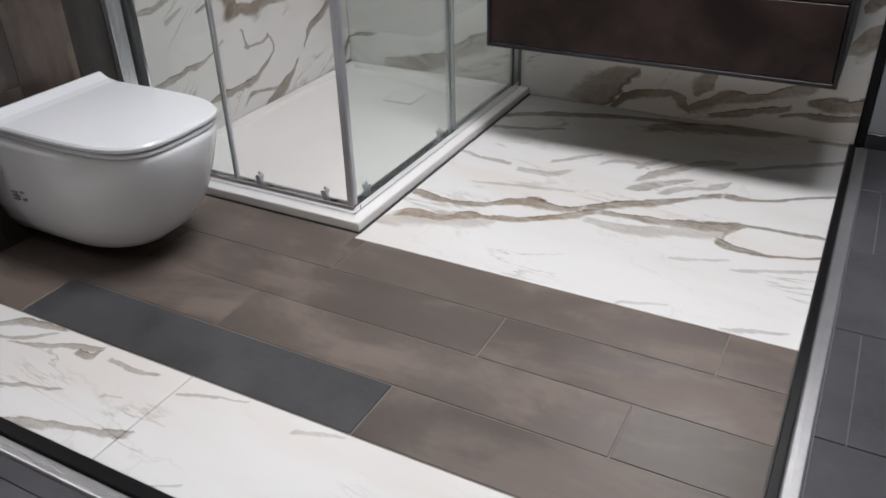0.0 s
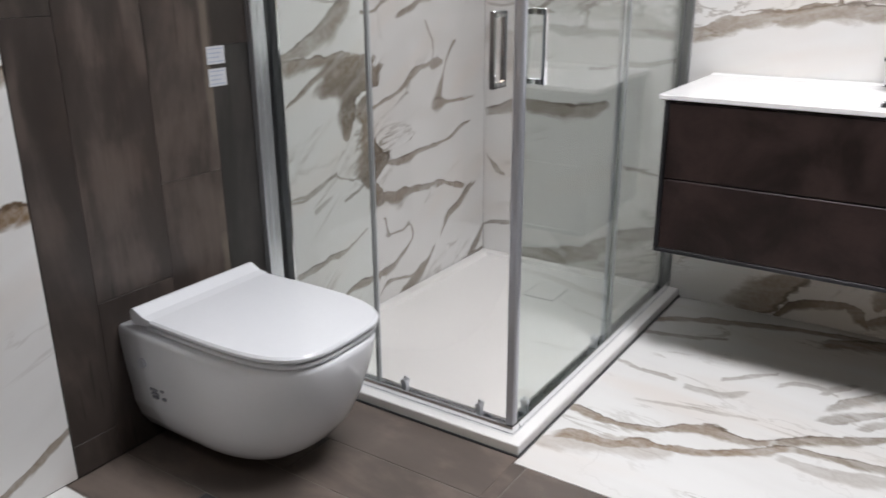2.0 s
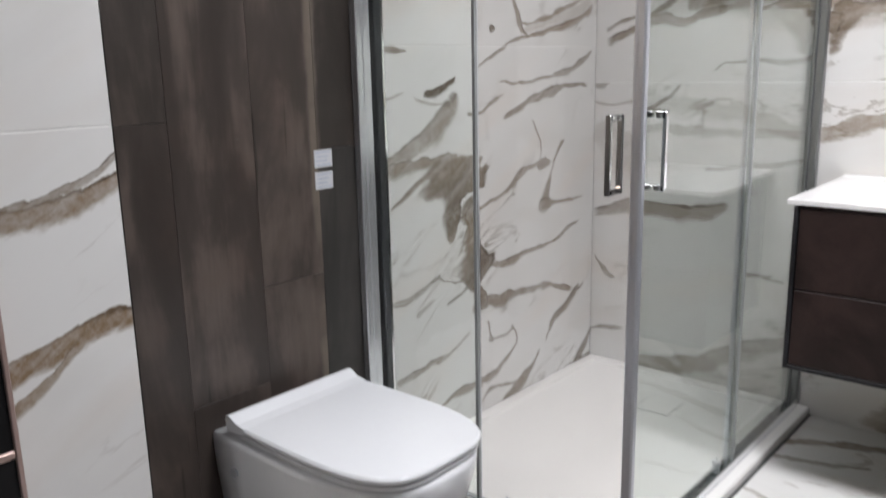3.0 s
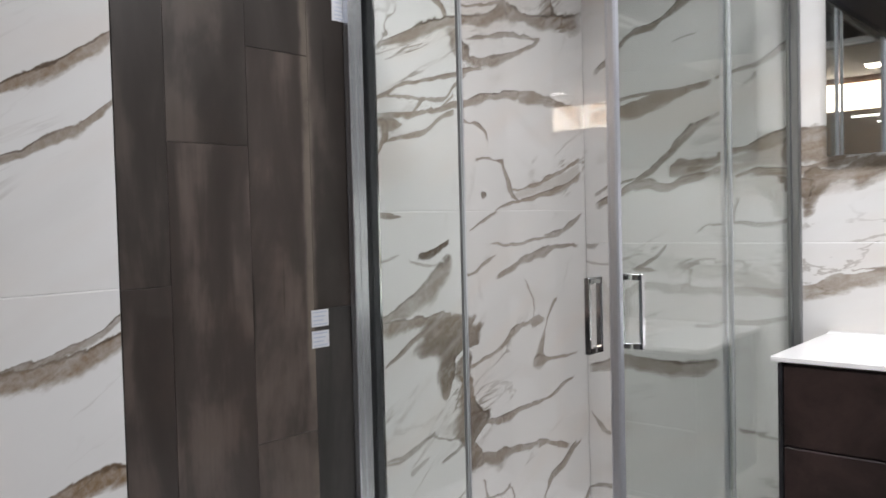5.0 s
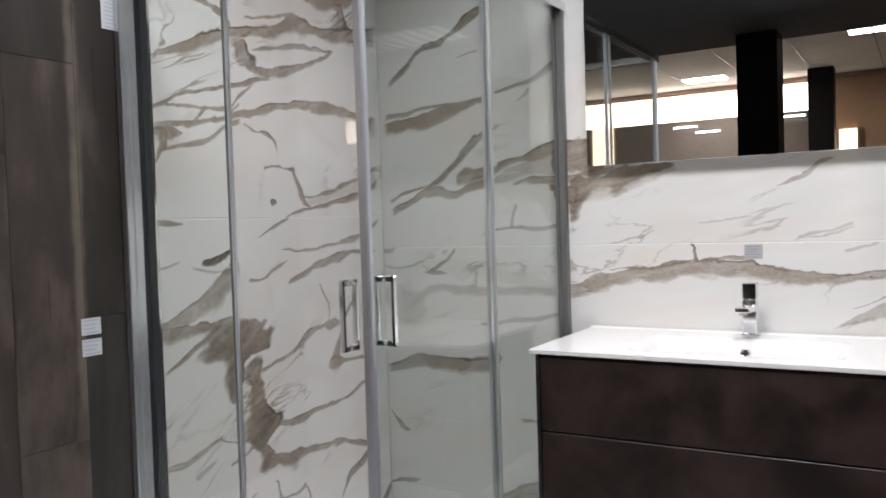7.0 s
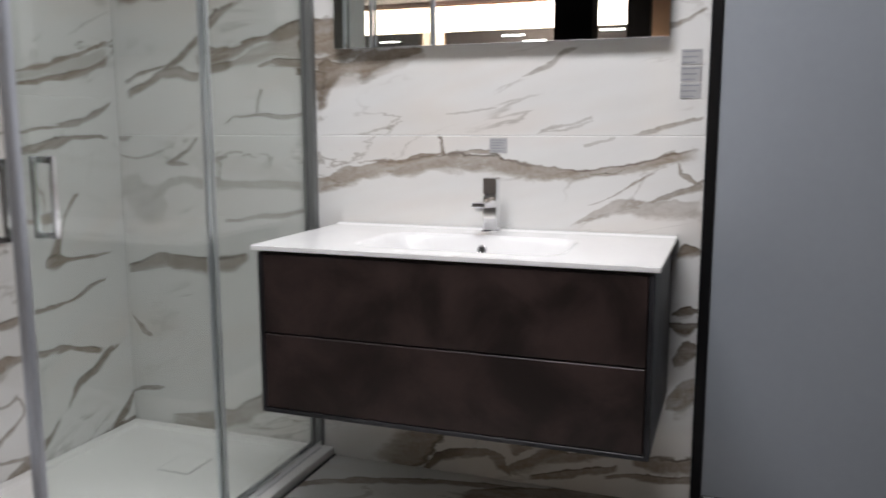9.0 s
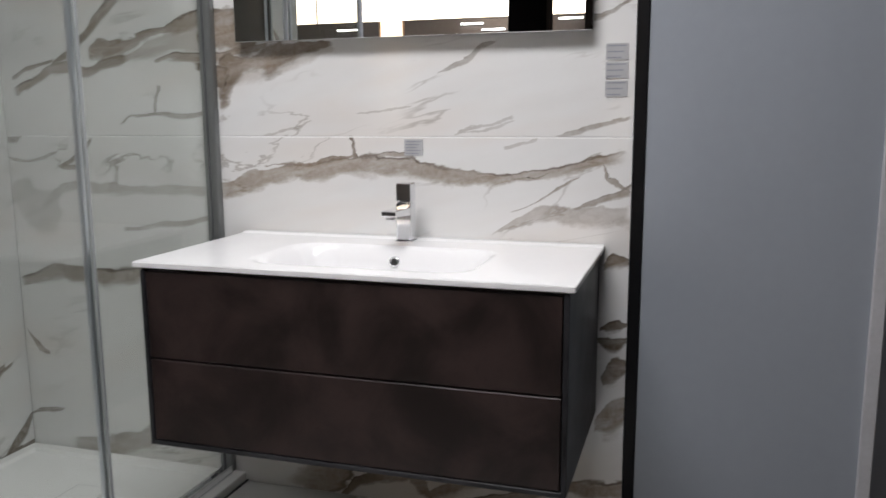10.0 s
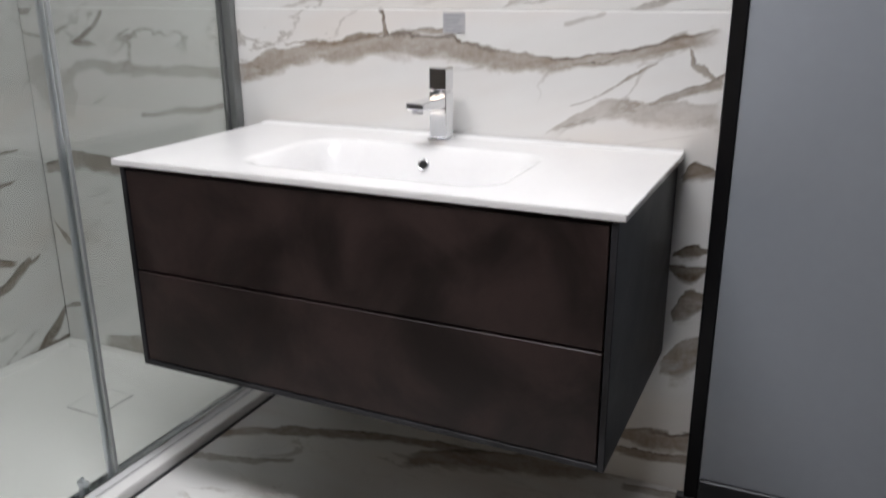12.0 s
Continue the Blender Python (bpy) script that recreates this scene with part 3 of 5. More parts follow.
mc.vein([(0.412, 0.762, 0.0040), (0.532, 0.776, 0.0060), (0.644, 0.791, 0.0065), (0.726, 0.811, 0.0060)], 0.3, 0.55)
mc.vein([(-0.029, 1.033, 0.0050), (0.021, 1.032, 0.0095), (0.055, 1.044, 0.0025)], 0.2, 0.6)
mc.vein([(-0.035, 0.986, 0.0030), (0.056, 0.966, 0.0040), (0.184, 0.991, 0.0040)], 0.4, 0.5)
mc.vein([(0.000, 0.572, 0.0102), (0.192, 0.614, 0.0226), (0.333, 0.611, 0.0226), (0.510, 0.644, 0.0102)], 0.35, 0.8)
mc.vein([(0.577, 0.424, 0.0022), (0.625, 0.426, 0.0050), (0.656, 0.434, 0.0022)], 0.1, 0.64)
mc.vein([(0.153, 0.042, 0.0137), (0.360, 0.065, 0.0304), (0.525, 0.140, 0.0304), (0.744, 0.241, 0.0137)], 0.3, 0.6)
mc.vein([(0.019, 0.412, 0.0060), (0.065, 0.354, 0.0133), (0.094, 0.345, 0.0060)], 0.1, 0.64)
mc.vein([(0.565, 0.435, 0.0027), (0.635, 0.423, 0.0060), (0.695, 0.416, 0.0027)], 0.1, 0.64)
mc.vein([(-0.010, 0.127, 0.0027), (0.075, 0.154, 0.0061), (0.131, 0.160, 0.0027)], 0.1, 0.64)
MARBLE_BACK_SHOWER = mc.finish(0.55, 0.15)

mt = Marble("marble_back_upper", 0, 2, 0.22)
mt.vein([(0.040, 1.658, 0.0060), (0.123, 1.711, 0.0090), (0.199, 1.774, 0.0095), (0.271, 1.785, 0.0115), (0.342, 1.825, 0.0100), (0.401, 1.860, 0.0170), (0.473, 1.890, 0.0065)], 0.2, 0.9)
mt.vein([(0.023, 1.538, 0.0070), (0.129, 1.543, 0.0060), (0.204, 1.561, 0.0050), (0.345, 1.559, 0.0050), (0.436, 1.564, 0.0080), (0.489, 1.574, 0.0050)], 0.3, 0.9)
mt.vein([(0.021, 1.495, 0.0223), (0.153, 1.505, 0.0200), (0.250, 1.521, 0.0243), (0.345, 1.539, 0.0140), (0.427, 1.553, 0.0030)], 0.55, 0.9)
mt.vein([(0.494, 1.579, 0.0035), (0.567, 1.594, 0.0065), (0.652, 1.617, 0.0090), (0.724, 1.652, 0.0090), (0.766, 1.665, 0.0030)], 0.3, 0.8)
mt.vein([(0.042, 1.222, 0.0065), (0.106, 1.245, 0.0057), (0.198, 1.268, 0.0047)], 0.2, 0.8)
mt.vein([(0.040, 1.173, 0.0115), (0.130, 1.210, 0.0115), (0.241, 1.244, 0.0130), (0.311, 1.228, 0.0140), (0.381, 1.254, 0.0140), (0.476, 1.269, 0.0050)], 0.3, 0.9)
mt.vein([(0.181, 1.246, 0.0040), (0.266, 1.294, 0.0115), (0.327, 1.342, 0.0100), (0.386, 1.398, 0.0180), (0.432, 1.431, 0.0065), (0.486, 1.456, 0.0035)], 0.2, 0.85)
mt.vein([(0.332, 1.280, 0.0140), (0.371, 1.298, 0.0250), (0.439, 1.299, 0.0200), (0.512, 1.318, 0.0085)], 0.6, 0.85)
mt.vein([(0.499, 1.323, 0.0100), (0.592, 1.344, 0.0090), (0.665, 1.359, 0.0190), (0.746, 1.372, 0.0330)], 0.5, 0.9)
mt.vein([(0.460, 1.264, 0.0060), (0.601, 1.305, 0.0215), (0.684, 1.310, 0.0250), (0.754, 1.306, 0.0280)], 0.9, 0.4)
mt.vein([(0.562, 1.257, 0.0040), (0.642, 1.268, 0.0100), (0.739, 1.263, 0.0130)], 0.5, 0.85)
mt.vein([(0.351, 1.724, 0.0030), (0.430, 1.737, 0.0030)], 0.1, 0.5)
mt.vein([(0.587, 1.544, 0.0045), (0.626, 1.576, 0.0090)], 0.1, 0.5)
mt.vein([(0.706, 1.330, 0.0143), (0.740, 1.337, 0.0474), (0.774, 1.342, 0.0494), (0.832, 1.331, 0.0520), (0.893, 1.305, 0.0091)], 0.7, 0.95)
mt.vein([(0.717, 1.271, 0.0080), (0.773, 1.266, 0.0110), (0.828, 1.278, 0.0100), (0.927, 1.292, 0.0050)], 0.6, 0.85)
mt.vein([(1.174, 0.781, 0.0046), (1.193, 0.772, 0.0221), (1.224, 0.748, 0.0364), (1.249, 0.716, 0.0182)], 0.6, 0.95, True)
mt.vein([(0.763, 1.180, 0.0046), (0.787, 1.198, 0.0598), (0.825, 1.231, 0.0299), (0.880, 1.245, 0.0169), (0.943, 1.255, 0.0345), (0.987, 1.269, 0.0234), (1.057, 1.284, 0.0156), (1.124, 1.288, 0.0039)], 0.6, 0.95)
mt.vein([(0.776, 1.177, 0.0040), (0.843, 1.213, 0.0160), (0.933, 1.229, 0.0190), (1.021, 1.253, 0.0140), (1.132, 1.276, 0.0030)], 1, 0.3)
mt.vein([(0.982, 1.183, 0.0104), (1.012, 1.177, 0.0052), (1.041, 1.172, 0.0065)], 0.4, 0.95, True)
mt.vein([(1.730, 1.045, 0.0025), (1.782, 1.055, 0.0060), (1.836, 1.071, 0.0050), (1.912, 1.091, 0.0040)], 0.15, 0.6)
mt.vein([(1.597, 1.014, 0.0030), (1.643, 1.030, 0.0030), (1.680, 1.042, 0.0030)], 0.1, 0.4)
mt.vein([(1.459, 1.046, 0.0020), (1.497, 1.064, 0.0040), (1.556, 1.075, 0.0035), (1.621, 1.096, 0.0040)], 0.15, 0.4)
mt.vein([(1.482, 1.054, 0.0010), (1.556, 1.063, 0.0040), (1.623, 1.088, 0.0020)], 0.1, 0.35)
mt.vein([(1.818, 1.332, 0.0080), (1.857, 1.345, 0.0050), (1.905, 1.368, 0.0030)], 0.1, 0.75)
mt.vein([(1.415, 1.201, 0.0020), (1.453, 1.223, 0.0040), (1.498, 1.240, 0.0060), (1.535, 1.270, 0.0070), (1.574, 1.289, 0.0030)], 0.1, 0.55)
mt.vein([(0.905, 1.046, 0.0025), (0.977, 1.060, 0.0025), (1.051, 1.080, 0.0015)], 0.3, 0.35)
mt.vein([(1.192, 1.106, 0.0020), (1.249, 1.113, 0.0030), (1.345, 1.123, 0.0020)], 0.2, 0.35)
mt.vein([(0.423, 1.079, 0.0030), (0.520, 1.106, 0.0040), (0.630, 1.099, 0.0070), (0.741, 1.115, 0.0045)], 0.2, 0.6)
mt.vein([(1.113, 0.547, 0.0040), (1.151, 0.557, 0.0055), (1.189, 0.571, 0.0055)], 0.1, 0.5, True)
mt.vein([(-0.029, 1.033, 0.0050), (0.021, 1.032, 0.0095), (0.055, 1.044, 0.0025)], 0.2, 0.6)
mt.vein([(0.418, 1.423, 0.0040), (0.468, 1.442, 0.0045), (0.514, 1.465, 0.0030)], 0.1, 0.45)
MARBLE_BACK_UPPER = mt.finish(0.45, 0.0)

mf = Marble("marble_floor", 0, 1, -0.08)
mf.vein([(0.785, -0.890, 0.0070), (0.833, -0.896, 0.0165), (0.884, -0.904, 0.0170), (0.940, -0.906, 0.0110), (1.020, -0.887, 0.0110), (1.087, -0.841, 0.0180), (1.162, -0.813, 0.0210), (1.232, -0.818, 0.0150), (1.300, -0.779, 0.0130)], 0.6, 0.9)
mf.vein([(1.287, -0.788, 0.0100), (1.380, -0.722, 0.0200), (1.462, -0.672, 0.0200), (1.540, -0.605, 0.0115), (1.629, -0.540, 0.0150)], 0.15, 0.85)
mf.vein([(0.816, -1.044, 0.0180), (0.884, -1.004, 0.0240), (0.957, -1.006, 0.0150), (1.006, -0.965, 0.0210), (1.068, -0.950, 0.0120), (1.156, -0.920, 0.0140), (1.260, -0.849, 0.0170), (1.342, -0.781, 0.0080)], 1, 0.75)
mf.vein([(0.797, -1.089, 0.0110), (0.870, -1.044, 0.0365), (0.988, -0.999, 0.0390), (1.105, -0.958, 0.0180)], 1, 0.35)
mf.vein([(1.328, -0.788, 0.0080), (1.414, -0.783, 0.0120), (1.489, -0.773, 0.0140), (1.576, -0.756, 0.0220), (1.660, -0.737, 0.0240), (1.703, -0.693, 0.0070)], 0.2, 0.85)
mf.vein([(1.306, -0.842, 0.0090), (1.420, -0.854, 0.0210), (1.531, -0.818, 0.0240), (1.639, -0.777, 0.0210), (1.684, -0.746, 0.0110)], 0.35, 0.4)
mf.vein([(1.648, -0.803, 0.0090), (1.669, -0.818, 0.0130), (1.707, -0.832, 0.0090), (1.762, -0.836, 0.0080), (1.840, -0.818, 0.0050), (1.920, -0.782, 0.0065)], 0.1, 0.85)
mf.vein([(1.662, -0.803, 0.0171), (1.687, -0.728, 0.0170), (1.725, -0.696, 0.0070), (1.795, -0.693, 0.0070), (1.877, -0.687, 0.0080), (1.928, -0.680, 0.0060)], 0.1, 0.75)
mf.vein([(1.621, -0.540, 0.0070), (1.653, -0.544, 0.0130), (1.713, -0.539, 0.0070), (1.824, -0.472, 0.0080), (1.924, -0.418, 0.0060)], 0.1, 0.8)
mf.vein([(1.369, -0.547, 0.0180), (1.411, -0.484, 0.0280), (1.464, -0.424, 0.0280), (1.532, -0.348, 0.0200), (1.617, -0.309, 0.0090)], 0.05, 0.6)
mf.vein([(-0.623, 1.374, 0.0200), (-0.542, 1.443, 0.0220), (-0.477, 1.519, 0.0110)], 0.05, 0.55, True)
mf.vein([(-0.614, 1.462, 0.0120), (-0.547, 1.511, 0.0180), (-0.524, 1.570, 0.0180), (-0.446, 1.622, 0.0055)], 0.05, 0.5, True)
mf.vein([(-0.478, 1.349, 0.0065), (-0.420, 1.376, 0.0135), (-0.366, 1.423, 0.0100)], 0.05, 0.5, True)
mf.vein([(0.798, -0.571, 0.0080), (0.899, -0.593, 0.0080), (0.989, -0.598, 0.0060)], 0.1, 0.5)
mf.vein([(1.018, -0.622, 0.0130), (1.101, -0.619, 0.0170), (1.179, -0.574, 0.0150)], 0.05, 0.45)
mf.vein([(1.094, -0.531, 0.0100), (1.157, -0.474, 0.0100), (1.221, -0.416, 0.0075)], 0.1, 0.5)
mf.vein([(0.923, -0.763, 0.0060), (1.092, -0.730, 0.0070), (1.239, -0.702, 0.0060)], 0.05, 0.35)
mf.vein([(1.235, -0.485, 0.0110), (1.310, -0.437, 0.0110), (1.387, -0.460, 0.0060)], 0.05, 0.45)
mf.vein([(0.760, -0.260, 0.0160), (0.901, -0.173, 0.0180), (1.088, -0.107, 0.0175), (1.277, -0.063, 0.0135), (1.485, -0.048, 0.0110)], 0.3, 0.85)
mf.vein([(0.782, -0.344, 0.0110), (0.918, -0.316, 0.0110), (1.042, -0.265, 0.0070)], 0.2, 0.6)
mf.vein([(1.280, -0.141, 0.0240), (1.471, -0.065, 0.0350), (1.643, -0.009, 0.0455), (1.812, 0.052, 0.0330), (1.946, 0.076, 0.0200)], 0.5, 0.85)
mf.vein([(1.603, -0.369, 0.0090), (1.737, -0.285, 0.0110), (1.885, -0.185, 0.0140), (1.968, -0.133, 0.0100)], 0.3, 0.7)
mf.vein([(1.788, -0.037, 0.0100), (1.871, -0.030, 0.0125), (1.969, -0.019, 0.0100)], 0.3, 0.7)
mf.vein([(1.564, -0.946, 0.0040), (1.630, -0.930, 0.0055), (1.706, -0.899, 0.0040)], 0.1, 0.3)
mf.vein([(1.714, -0.942, 0.0045), (1.776, -0.918, 0.0070), (1.910, -0.862, 0.0050)], 0.1, 0.4)
mf.vein([(1.511, -1.193, 0.0050), (1.618, -1.154, 0.0050)], 0.1, 0.3)
mf.vein([(1.739, -1.192, 0.0040), (1.807, -1.177, 0.0070), (1.884, -1.149, 0.0030)], 0.1, 0.4)
mf.vein([(-2.040, 0.730, 0.0060), (-2.025, 0.724, 0.0050), (-2.000, 0.742, 0.0060), (-1.983, 0.777, 0.0070), (-1.948, 0.815, 0.0060)], 0.1, 0.85, True)
MARBLE_FLOOR = mf.finish(0.40, 0.1)

ms = Marble("marble_floor_strip", 0, 1, -0.08)
ms.vein([(0.259, -1.907, 0.0110), (0.287, -1.884, 0.0120), (0.326, -1.855, 0.0135), (0.389, -1.844, 0.0100), (0.452, -1.832, 0.0020)], 0.15, 0.7)
ms.vein([(0.298, -1.921, 0.0030), (0.329, -1.915, 0.0040), (0.390, -1.890, 0.0070), (0.440, -1.847, 0.0030)], 0.15, 0.6)
ms.vein([(0.361, -1.918, 0.0030), (0.450, -1.893, 0.0060), (0.506, -1.865, 0.0080), (0.575, -1.849, 0.0070), (0.582, -1.824, 0.0120)], 0.2, 0.6)
ms.vein([(0.531, -1.875, 0.0060), (0.563, -1.877, 0.0060), (0.581, -1.862, 0.0120)], 0.05, 0.7)
ms.vein([(0.617, -1.864, 0.0030), (0.693, -1.866, 0.0070), (0.754, -1.855, 0.0030)], 0.2, 0.55)
ms.vein([(0.462, -2.028, 0.0040), (0.544, -1.997, 0.0060), (0.609, -1.979, 0.0030)], 0.1, 0.55)
ms.vein([(0.698, -1.953, 0.0030), (0.734, -1.942, 0.0020)], 0.1, 0.3)
ms.vein([(0.560, -2.099, 0.0050), (0.642, -2.075, 0.0110), (0.727, -2.041, 0.0060), (0.789, -2.029, 0.0110), (0.832, -2.014, 0.0050)], 0.25, 0.6)
ms.vein([(0.822, -1.888, 0.0050), (0.901, -1.858, 0.0040), (0.975, -1.840, 0.0030)], 0.2, 0.45)
ms.vein([(1.099, -1.872, 0.0060), (1.145, -1.854, 0.0050), (1.198, -1.839, 0.0030)], 0.15, 0.35)
ms.vein([(0.960, -2.090, 0.0020), (1.011, -2.062, 0.0030)], 0.1, 0.3)
MARBLE_STRIP = ms.finish(0.40, 0.1)

PLANK_FLOOR = wood_tile("plank_floor", "x", (0.128, 0.105, 0.091), 0.76, 0.6, 0.0, 0.46)
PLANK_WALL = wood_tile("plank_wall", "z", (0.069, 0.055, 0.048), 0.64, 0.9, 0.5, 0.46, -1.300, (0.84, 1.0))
# same plank with a darker tint: the upper wall's missing sheen put into colour
PLANK_UPPER_SHADED = wood_tile("plank_wall_upper_shaded", "z", (0.057, 0.047, 0.041), 0.64, 0.9, 0.5, 0.46, -1.300, (0.84, 1.0))
PLANK_CHARCOAL = wood_tile("plank_charcoal", "z", (0.050, 0.047, 0.044), 0.7, 0.6, 0.5, 0.5)
PLANK_GREY = stone_tile("plank_grey", (0.060, 0.060, 0.064))
GROUND_TILE = stone_tile("ground_tile", (0.060, 0.061, 0.068))
GROUT = plain("grout", rgb(0.22, 0.20, 0.18), 0.9, bump=0.2, scale=30)
GROUT_DARK = plain("grout_dark", rgb(0.09, 0.085, 0.08), 0.9, bump=0.2, scale=30)
GROUT_GREY = plain("grout_grey", rgb(0.16, 0.16, 0.165), 0.9, bump=0.2, scale=30)
JOINT_WHITE = plain("joint_white", rgb(0.86, 0.86, 0.85), 0.7)
WALL_CORE = plain("wall_core", rgb(0.55, 0.55, 0.55), 0.8)
BLACK_STEEL = plain("black_steel", rgb(0.005, 0.005, 0.006), 0.38, 0, 0.2, 12, 0.03, 0.25)
STEEL = plain("brushed_steel", rgb(0.62, 0.62, 0.63), 0.3, 0.85, 0.06, 20)
CHROME = plain("chrome", rgb(0.80, 0.81, 0.83), 0.09, 1.0, 0.03, 9)
CHROME_SATIN = plain("satin_aluminium", rgb(0.66, 0.69, 0.74), 0.3, 0.75, 0.04, 9)
BACK_PROFILE = plain("back_profile_aluminium", rgb(0.24, 0.25, 0.25), 0.3, 0.6, 0.05, 9)
STILE = plain("stile_aluminium", rgb(0.56, 0.58, 0.63), 0.34, 0.55, 0.04, 9)
ALU_LIGHT = plain("light_aluminium", rgb(0.74, 0.76, 0.79), 0.22, 0.75, 0.04, 9)
GASKET = plain("gasket", rgb(0.035, 0.038, 0.042), 0.35, 0.3)
SEAL = plain("clear_seal", rgb(0.34, 0.36, 0.36), 0.25)
CERAMIC = plain("ceramic", rgb(0.755, 0.775, 0.805), 0.06, 0, 0.015, 5)
SEAT = plain("seat_plastic", rgb(0.74, 0.76, 0.79), 0.13, 0, 0.015, 5)
BASIN = plain("basin_white", rgb(0.845, 0.84, 0.84), 0.16, 0, 0.012, 5)
ACRYLIC = plain("tray_acrylic", rgb(0.82, 0.815, 0.80), 0.35, 0, 0.008, 5, 0.04)
DRAWER = mottled("drawer_laminate", (0.0225, 0.0135, 0.0126), 0.42)
CARCASS = mottled("carcass_laminate", (0.017, 0.017, 0.020), 0.4)
DARK_GAP = plain("dark_gap", rgb(0.004, 0.004, 0.004), 0.6)
GREY_PAINT = plain("grey_satin_paint", rgb(0.31, 0.337, 0.375), 0.33, 0, 0.03, 2.5, 0.04)
PALE_TRIM = plain("pale_trim", rgb(0.5, 0.5, 0.52), 0.5)
PAPER = plain("paper", rgb(0.62, 0.63, 0.66), 0.6, 0, 0.04, 40)
PAPER_GREY = plain("paper_grey", rgb(0.42, 0.42, 0.43), 0.6, 0, 0.05, 40)
INK = plain("ink", rgb(0.27, 0.28, 0.31), 0.7)
BLUE_INK = plain("blue_ink", rgb(0.42, 0.47, 0.58), 0.7)
COPPER = plain("rose_trim", rgb(0.42, 0.31, 0.28), 0.35, 0.4, 0.06, 10)
MIRROR = plain("mirror_silver", rgb(0.88, 0.89, 0.89), 0.0, 1.0, 0.0)
MIRROR_EDGE = plain("mirror_edge", rgb(0.30, 0.29, 0.28), 0.4, 0.3)
GLASS = pane_glass("pane_glass", rgb(0.972, 0.984, 0.972))
GLASS_SIDE = pane_glass("pane_glass_tinted", rgb(0.885, 0.908, 0.890))
GLASS_DOOR = pane_glass("pane_glass_clear", rgb(0.985, 0.976, 0.970))
SOFFIT = plain("soffit_paint", rgb(0.27, 0.27, 0.285), 0.8, 0, 0.04, 1.5)
CEILING_WHITE = plain("ceiling_board", rgb(0.82, 0.80, 0.78), 0.9, 0, 0.05, 3, 0.1)
COLUMN = plain("column_cladding", rgb(0.005, 0.004, 0.005), 0.6, 0, 0.3, 6, 0.1)
ROOM_GREY = plain("far_wall_paint", rgb(0.20, 0.19, 0.19), 0.25, 0, 0.08, 1)
ROOM_CREAM = plain("cream_wall_paint", rgb(0.75, 0.52, 0.36), 0.6, 0, 0.05, 1)
ROOM_SIDE = plain("side_wall_paint", rgb(0.45, 0.45, 0.46), 0.7, 0, 0.05, 1)
TUBE = glowing("lamp_diffuser", rgb(1, 0.985, 0.97), 0.8)
TUBE_FAR = glowing("far_lamp_diffuser", rgb(1, 0.985, 0.97), 9.0)
DAYLIGHT = glowing("bright_window", rgb(1.0, 0.84, 0.70), 7.0)
# glow for the bright doorway and for the lit look of the cream pillar
WARM_GLOW = glowing("warm_glow", rgb(1.0, 0.80, 0.60), 3.0)
LOUVRE = plain("louvre_metal", rgb(0.75, 0.75, 0.76), 0.25, 0.8)

# ---------- mesh helpers ----------


def part(name, bm, material, parent=None, label="", smooth=False):
    """Link a bmesh as one mesh object, under a thing or on its own."""
    me = bpy.data.meshes.new(name)
    bm.normal_update()
    bm.to_mesh(me)
    bm.free()
    me.materials.append(material)
    if smooth:
        for f in me.polygons:
            f.use_smooth = True
    ob = new(name, me)
    if parent is not None:
        ob.parent = parent
    if label:
        ob["label"] = label
    return ob


def thing(name, label, category, at=(0, 0, 0), group=""):
    ob = new(name)
    ob.empty_display_size = 0.05
    ob.location = at
    return tagged(ob, label, category, group)


def box(x0, x1, y0, y1, z0, z1, bevel=0.0, segs=1):
    bm = bmesh.new()
    bmesh.ops.create_cube(bm, size=1.0)
    for v in bm.verts:
        v.co = ((x0 + x1) / 2 + v.co.x * (x1 - x0), (y0 + y1) / 2 + v.co.y * (y1 - y0), (z0 + z1) / 2 + v.co.z * (z1 - z0))
    if bevel:
        bmesh.ops.bevel(bm, geom=list(bm.edges), offset=bevel, segments=segs, affect="EDGES", profile=0.5)
    return bm


def loft(rings, cap0=True, cap1=True):
    """A skin over rings of equally many points."""
    bm = bmesh.new()
    made = [[bm.verts.new(p) for p in r] for r in rings]
    n = len(made[0])
    for a, b in zip(made, made[1:]):
        for i in range(n):
            bm.faces.new((a[i], a[(i + 1) % n], b[(i + 1) % n], b[i]))
    if cap0:
        bm.faces.new(list(reversed(made[0])))
    if cap1:
        bm.faces.new(made[-1])
    bmesh.ops.recalc_face_normals(bm, faces=list(bm.faces))
    return bm


def tube(p0, p1, r, n=16):
    p0, p1 = Vector(p0), Vector(p1)
    q = (p1 - p0).to_track_quat("Z", "Y").to_matrix()
    ring = [q @ Vector((r * math.cos(2 * math.pi * i / n), r * math.sin(2 * math.pi * i / n), 0)) for i in range(n)]
    return loft([[p0 + v for v in ring], [p1 + v for v in ring]])


def join(*bms):
    """Several pieces of one part as one bmesh."""
    out = bmesh.new()
    for b in bms:
        me = bpy.data.meshes.new("piece")
        b.to_mesh(me)
        b.free()
        out.from_mesh(me)
        bpy.data.meshes.remove(me)
    return out


def pieces(name, spans, material, parent):
    """Tiles of one surface, each an object of its own; spans are boxes."""
    for s in spans:
        part(name, box(*s, bevel=0.0012), material, parent)


def structure(ob, label=""):
    return tagged(ob, label, kind="structure")


